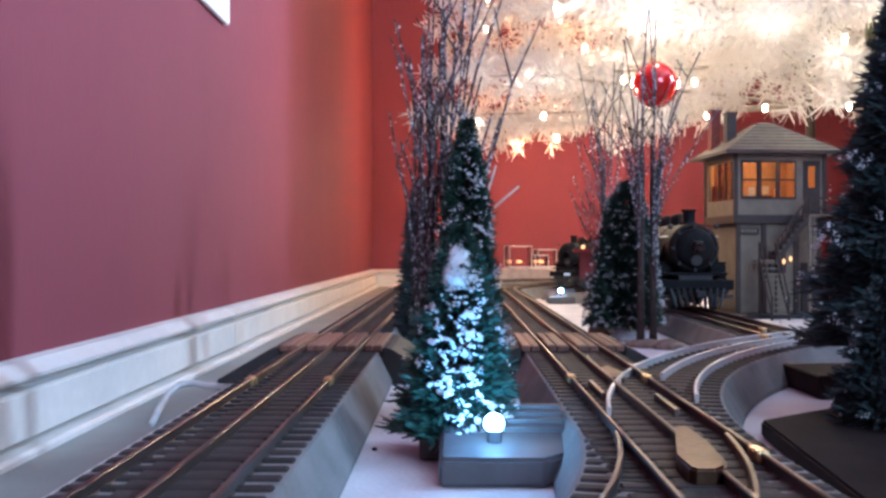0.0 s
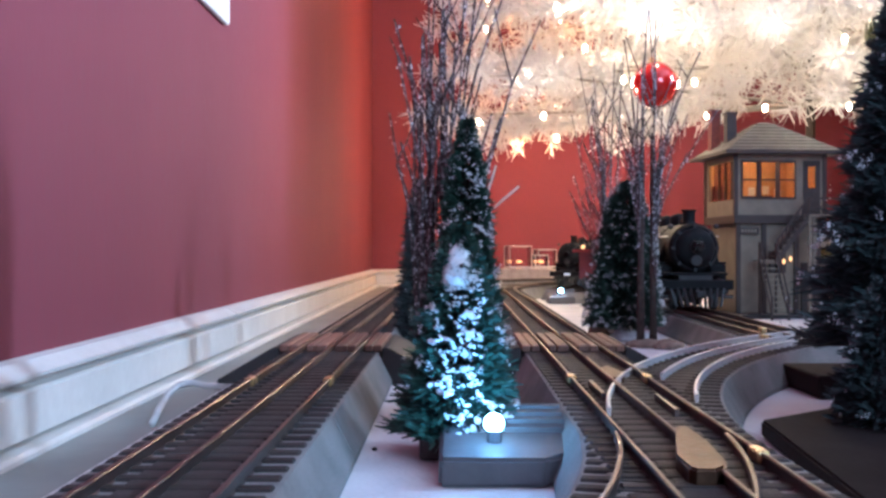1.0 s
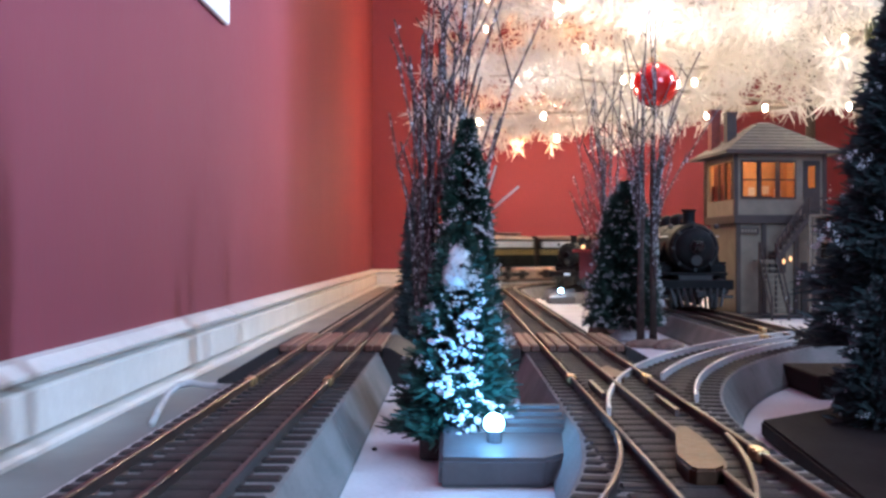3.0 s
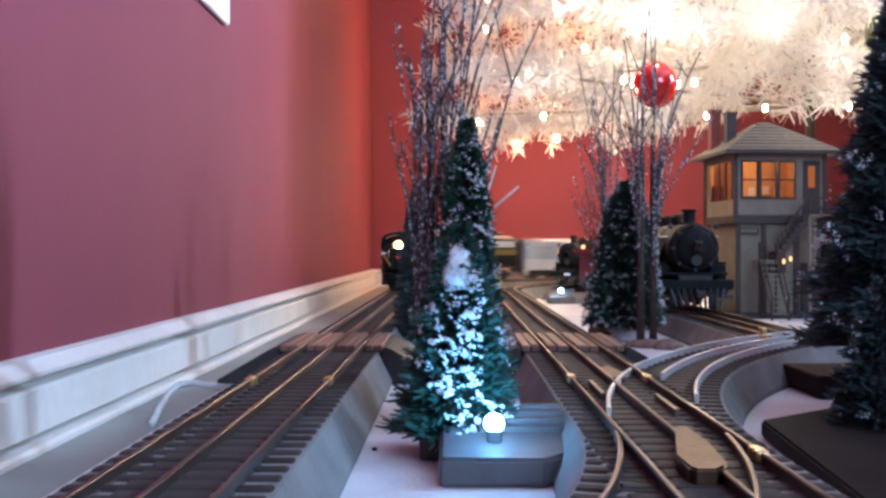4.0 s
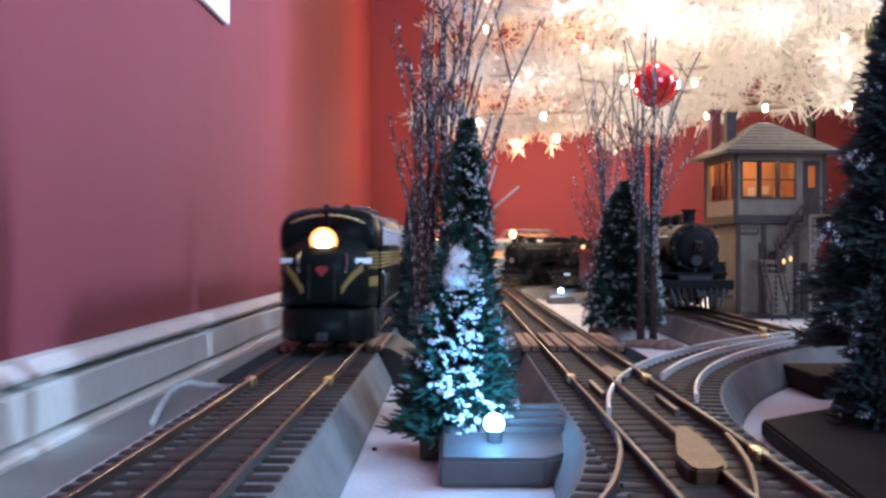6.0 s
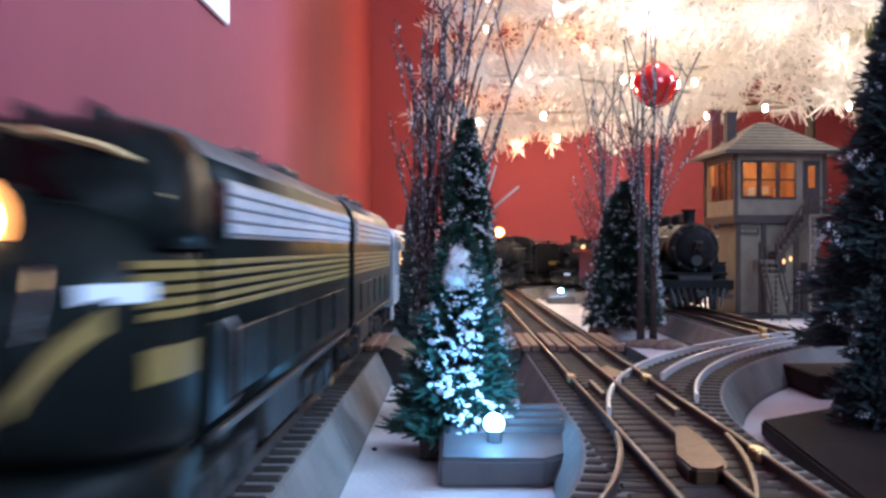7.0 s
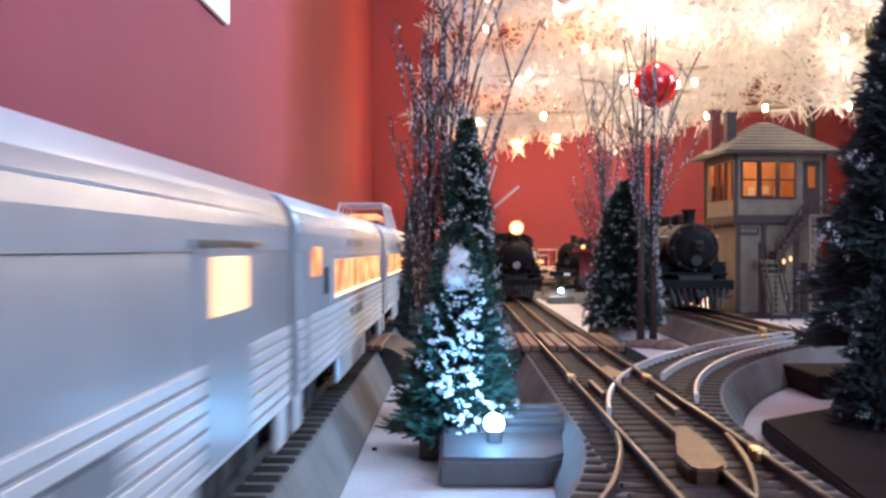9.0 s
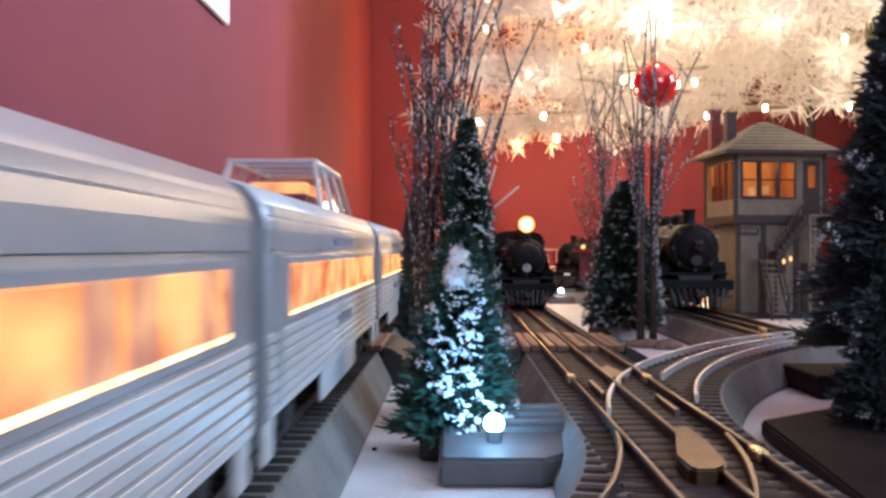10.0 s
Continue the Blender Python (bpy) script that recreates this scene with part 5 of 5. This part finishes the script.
def steam(label, lit, badge="steel"):
    """A steam locomotive with tender coupler, smokebox forward; length 0.2."""
    t = thing("steam_locomotive", label, "model locomotive", group="steam locomotives")
    fwd = lambda y, z: Matrix.Translation((0, y, z)) @ Matrix.Rotation(radians(-90), 4, "X")
    zc, r = 0.047, 0.0195
    part("boiler", lathe([(r, 0), (r, 0.09), (r * 0.97, 0.0905), (r * 0.97, 0.128), (r * 0.985, 0.1285), (r * 0.985, 0.135), (r * 0.86, 0.139)], 28, fwd(-0.05, zc)), "black", t, "black boiler", smooth=False)
    sm = part("smokebox_door", lathe([(r * 0.80, 0), (r * 0.78, 0.002), (r * 0.5, 0.0048), (r * 0.12, 0.006)], 28, fwd(0.0885, zc)), "black", t, "dark smokebox door", smooth=True)
    part("door_badge", lathe([(0.0042, 0), (0.0042, 0.0012), (0.0036, 0.0016)], 20, fwd(0.0928, zc - 0.0095)), badge, sm, "round number plate shape")
    for k in range(8):
        a = 2 * math.pi * k / 8
        part("door_dog", box(-0.0009, 0.0009, 0.0885, 0.0905, r * 0.78, r * 0.92), "graphite", sm, m=Matrix.Translation((0, 0, zc)) @ Matrix.Rotation(a, 4, "Y"))
    for y in (-0.03, 0.0, 0.03):
        part("boiler_band", lathe([(r * 1.012, 0), (r * 1.012, 0.0016)], 28, fwd(y, zc)), "graphite", t)
    part("chimney", lathe([(0.0058, 0), (0.0046, 0.004), (0.0048, 0.0105), (0.0062, 0.0125), (0.0038, 0.0125)], 18, Matrix.Translation((0, 0.068, zc + r - 0.002))), "black", t, "short chimney", smooth=False)
    for y, rr in ((0.034, 0.0075), (-0.012, 0.0068)):
        part("dome", lathe([(rr * 1.15, 0), (rr, 0.003), (rr, 0.0065), (rr * 0.7, 0.0095), (rr * 0.1, 0.0108)], 18, Matrix.Translation((0, y, zc + r - 0.002))), "black", t, smooth=True)
    bl = part("bell", lathe([(0.0028, 0), (0.0022, 0.0025), (0.0008, 0.0042)], 12, Matrix.Translation((0, 0.052, zc + r + 0.001))), "brass", t, "brass bell", smooth=True)
    part("bell_yoke", tube([(-0.004, 0.052, zc + r - 0.001), (-0.004, 0.052, zc + r + 0.0055), (0.004, 0.052, zc + r + 0.0055), (0.004, 0.052, zc + r - 0.001)], 0.0006, 5), "graphite", bl)
    hy, hz = (0.081, zc + r + 0.0125) if lit else (0.090, zc + 0.001)
    hb = part("headlight_case", lathe([(0.0052, 0), (0.0052, 0.008), (0.0048, 0.0085)], 18, fwd(hy, hz)), "black", t, "round headlight case")
    if lit:
        part("headlight_bracket", box(-0.003, 0.003, 0.082, 0.088, zc + r - 0.002, zc + r + 0.009), "black", hb)
    part("headlight_lens", ball((0, hy + 0.0085, hz), 0.0046, sy=0.4), "far_headlight" if lit else "tint", hb, "lit headlight" if lit else "dark headlight lens", smooth=True)
    if lit:
        # added glowing ring, wider than the case, for the lamp's halo
        part("reflector", lathe([(0.0074, 0), (0.0077, 0.0008), (0.0044, 0.0012)], 18, fwd(hy + 0.0078, hz)), "reflector", hb, "glowing ring imitating the headlight's halo")
    # running boards, handrails, cylinders, pilot
    for s in (-1, 1):
        part("running_board", box(*sorted((s * 0.014, s * 0.0275)), -0.052, 0.075, 0.0345, 0.0362, 0.0005), "black", t)
        part("handrail", rod((s * 0.0195, -0.045, zc + 0.009), (s * 0.0195, 0.082, zc + 0.009), 0.0006, segs=5), "steel", t)
        part("cylinder", rod((s * 0.0215, 0.048, 0.017), (s * 0.0215, 0.078, 0.017), 0.0078, segs=18), "black", t)
        part("valve_chest", box(*sorted((s * 0.0145, s * 0.0275)), 0.050, 0.076, 0.021, 0.0345, 0.002), "black", t)
        part("cylinder_cap", rod((s * 0.0215, 0.0775, 0.017), (s * 0.0215, 0.0795, 0.017), 0.0068, segs=18), "graphite", t)
        part("marker_light", ball((s * 0.0175, 0.084, zc + 0.0165), 0.0022), "graphite", t)
        for y in (-0.035, -0.004, 0.027):
            wh = part("driving_wheel", rod((s * 0.0135, y, 0.0155), (s * 0.0178, y, 0.0155), 0.0155, segs=24), "graphite", t)
            part("wheel_hub", rod((s * 0.0176, y, 0.0155), (s * 0.0192, y, 0.0155), 0.004, segs=12), "black", wh)
        part("side_rod", box(*sorted((s * 0.0192, s * 0.0206)), -0.038, 0.030, 0.0085, 0.0115, 0.0006), "steel", t)
        part("main_rod", box(*sorted((s * 0.0208, s * 0.0220)), -0.004, 0.055, 0.013, 0.0155, 0.0006), "steel", t)
        part("steam_pipe", tube([(s * 0.016, 0.066, zc + 0.004), (s * 0.0205, 0.065, 0.042), (s * 0.022, 0.064, 0.033)], 0.003, 8), "black", t, smooth=True)
        part("pilot_step", box(*sorted((s * 0.021, s * 0.0275)), 0.088, 0.094, 0.009, 0.011), "graphite", t)
        part("pilot_wheel", rod((s * 0.0135, 0.082, 0.0075), (s * 0.0172, 0.082, 0.0075), 0.0075, segs=18), "graphite", t)
    part("pilot_beam", box(-0.0275, 0.0275, 0.092, 0.097, 0.0155, 0.023, 0.001), "black", t)
    part("pilot_deck", box(-0.024, 0.024, 0.066, 0.093, 0.0265, 0.0285, 0.0005), "black", t)
    for k in range(9):
        x = -0.02 + 0.005 * k
        part("pilot_bar", rod((x, 0.0965, 0.0165), (x * 0.82, 0.108 - abs(x) * 0.35, 0.003), 0.0011, segs=5), "graphite", t)
    part("coupler", box(-0.003, 0.003, 0.096, 0.108, 0.010, 0.015, 0.001), "graphite", t)
    part("frame", box(-0.0125, 0.0125, -0.09, 0.092, 0.010, 0.0275), "graphite", t)
    cb = part("cab", loft([body_ring(y, 0.0285, 0.022, 0.0755, 0.012) for y in (-0.092, -0.048)]), "black", t, "black cab")
    for s in (-1, 1):
        part("cab_window", box(*sorted((s * 0.0282, s * 0.0289)), -0.082, -0.060, 0.047, 0.060), "tint", cb)
        part("front_window", box(*sorted((s * 0.0205, s * 0.0265)), -0.0485, -0.0472, 0.050, 0.062), "tint", cb)
    return t


def tender(label):
    t = thing("tender", label, "model tender", group="tenders")
    part("tank", box(-0.0275, 0.0275, -0.07, 0.07, 0.015, 0.052, 0.002), "black", t)
    part("coal_bunker", loft([[(-0.0275, -0.01, 0.051), (0.0275, -0.01, 0.051), (0.0275, 0.068, 0.051), (-0.0275, 0.068, 0.051)],
                              [(-0.0245, -0.006, 0.064), (0.0245, -0.006, 0.064), (0.0245, 0.066, 0.064), (-0.0245, 0.066, 0.064)]]), "black", t)
    bm = bmesh.new()
    bmesh.ops.create_grid(bm, x_segments=14, y_segments=18, size=1, matrix=Matrix.Translation((0, 0.03, 0.064)) @ Matrix.Diagonal((0.0235, 0.035, 1, 1)))
    for v in bm.verts:
        v.co.z += 0.003 + 0.0035 * noise.noise(v.co * 260)
    part("coal", bm, "graphite", t, "heaped coal")
    for s in (-1, 1):
        part("lettering_bar", box(*sorted((s * 0.0274, s * 0.0279)), -0.035, 0.035, 0.030, 0.036), "stripe", t)
    truck(t, -0.04)
    truck(t, 0.04)
    return t


def flat_load(label):
    """A flat wagon with a blue road vehicle on it."""
    t = thing("flat_wagon", label, "model wagon")
    part("deck", box(-0.027, 0.027, -0.10, 0.10, 0.016, 0.022, 0.001), "graphite", t)
    truck(t, -0.065)
    truck(t, 0.065)
    v = thing("model_truck", "small blue and white model truck carried on a wagon", "model truck")
    part("chassis", box(-0.019, 0.019, -0.06, 0.075, 0.030, 0.052, 0.003), "louvre", v)
    part("cab", loft([[(-0.018, 0.02, 0.051), (0.018, 0.02, 0.051), (0.018, 0.062, 0.051), (-0.018, 0.062, 0.051)],
                      [(-0.015, 0.024, 0.068), (0.015, 0.024, 0.068), (0.015, 0.052, 0.068), (-0.015, 0.052, 0.068)]]), "plate", v, "white cab")
    for x in (-0.017, 0.017):
        for y in (-0.04, 0.05):
            part("wheel", rod((x - 0.003, y, 0.0295), (x + 0.003, y, 0.0295), 0.0073, segs=16), "rubber", v)
    for s in (-1, 1):
        part("lamp_lens", ball((s * 0.013, 0.0755, 0.043), 0.0032, sy=0.4), "amber_pane", v)
    return t, v


def red_car(label):
    t = thing("caboose", label, "model caboose")
    part("body", box(-0.027, 0.027, -0.075, 0.06, 0.014, 0.053, 0.0015), "maroon", t)
    part("roof", loft([body_ring(y, 0.0295, 0.0525, 0.0575, 0.004) for y in (-0.088, 0.078)]), "maroon", t)
    cp = part("cupola", box(-0.02, 0.02, -0.012, 0.024, 0.057, 0.072, 0.001), "maroon", t)
    part("cupola_roof", box(-0.022, 0.022, -0.015, 0.027, 0.0715, 0.074, 0.001), "maroon", cp)
    for s in (-1, 1):
        for y in (-0.05, -0.02, 0.015, 0.045):
            w = part("window", box(*sorted((s * 0.0266, s * 0.0276)), y - 0.006, y + 0.006, 0.033, 0.046), "warm_pane" if y > 0.03 else "tint", t)
            part("window_frame", box(*sorted((s * 0.0266, s * 0.028)), y - 0.0075, y + 0.0075, 0.0315, 0.0328), "cream", w)
    part("end_lamp", ball((0.012, 0.080, 0.060), 0.0028), "amber_pane", t, "small amber end lamp")
    truck(t, -0.045)
    truck(t, 0.04)
    return t


# the two moving trains, front to rear: (thing, distance of its middle behind the front of the train)
express = [(diesel("dark green streamlined diesel locomotive with gold stripes"), 0.122 - 0.008), (booster("dark green diesel booster unit with gold stripes"), 0.3745),
           (coach("silver baggage car with two lit doors", "baggage"), 0.677), (coach("silver coach with warm lit windows", "coach"), 0.997),
           (coach("silver dome car with a glass dome", "dome"), 1.331), (coach("silver round-end observation car with red markers", "observation"), 1.664)]
wagon, load = flat_load("dark flat wagon carrying a small truck")
freight = [(steam("black steam locomotive with a lit headlight", True), 0.090), (tender("black tender heaped with coal"), 0.262), (wagon, 0.45), (load, 0.45)]

# standing trains
BIG = Matrix.Diagonal((1.22, 1.22, 1.22, 1))
s1 = steam("large black steam locomotive standing on a siding", False, badge="graphite")
s1.matrix_basis = pose(SIDE_X, 1.055, RAIL_Z - 0.0009, 0, 0, 180) @ BIG
s1t = tender("black tender behind a standing steam locomotive")
s1t.matrix_basis = pose(SIDE_X, 1.268, RAIL_Z - 0.0009, 0, 0, 180) @ BIG
s2 = steam("dark steam locomotive standing on the short siding", False, badge="graphite")
part("front_plate", box(-0.007, 0.003, 0.0972, 0.0985, 0.0168, 0.0205, 0.0004), "board_lit", s2, "small pale violet plate")
s2.matrix_basis = pose(0.216, 1.617, RAIL_Z - 0.0013, 0, 0, 150)
s2c = red_car("red caboose with an amber lamp on a short siding")
s2c.matrix_basis = pose(0.232, 1.505, RAIL_Z - 0.0017, 0, 0, 150)


def motions():
    def run(train, path, s0, keys):
        ls = path_length(path)
        times = sorted({round(0.2 * k, 2) for k in range(51)})
        ks, kv = [k for k, _ in keys], [v for _, v in keys]
        # smooth speed between the keyed distances
        slope = [(kv[min(i + 1, len(kv) - 1)] - kv[max(i - 1, 0)]) / (ks[min(i + 1, len(ks) - 1)] - ks[max(i - 1, 0)]) for i in range(len(ks))]
        def dist(t):
            i = min(max(int(np.searchsorted(ks, t)) - 1, 0), len(ks) - 2)
            h = ks[i + 1] - ks[i]
            u = (t - ks[i]) / h
            return ((2 * u ** 3 - 3 * u ** 2 + 1) * kv[i] + (u ** 3 - 2 * u ** 2 + u) * h * slope[i] + (3 * u ** 2 - 2 * u ** 3) * kv[i + 1] + (u ** 3 - u ** 2) * h * slope[i + 1])
        for ob, back in train:
            rows = []
            for t in times:
                s = s0 + dist(t) + back
                (xa, ya), _ = along(path, ls, s - 0.06)
                (xb, yb), _ = along(path, ls, s + 0.06)
                rz = math.degrees(math.atan2(ya - yb, xa - xb)) - 90
                rows.append((t, pose((xa + xb) / 2, (ya + yb) / 2, RAIL_Z, 0, 0, rz)))
            walk(ob, rows)
    run(express, ROUTE_OUT, 2.0, [(0, 2.75), (1.2, 2.39), (2.4, 1.95), (2.7, 1.82), (3.8, 1.49), (4.3, 1.31), (5.0, 1.02), (5.5, 0.797), (6.2, 0.50), (6.8, 0.258), (7.0, 0.176), (7.2, 0.099),
                                  (7.6, -0.054), (8.2, -0.279), (9.0, -0.563), (9.6, -0.797), (10.0, -0.942)])
    run(freight, ROUTE_IN, 0.5, [(0, 2.45), (2.5, 2.22), (4.0, 2.02), (5.0, 1.82), (5.5, 1.70), (6.2, 1.555), (7.0, 1.43), (7.5, 1.36), (8.5, 1.19), (9.0, 1.12), (10.0, 0.965)])


motions()
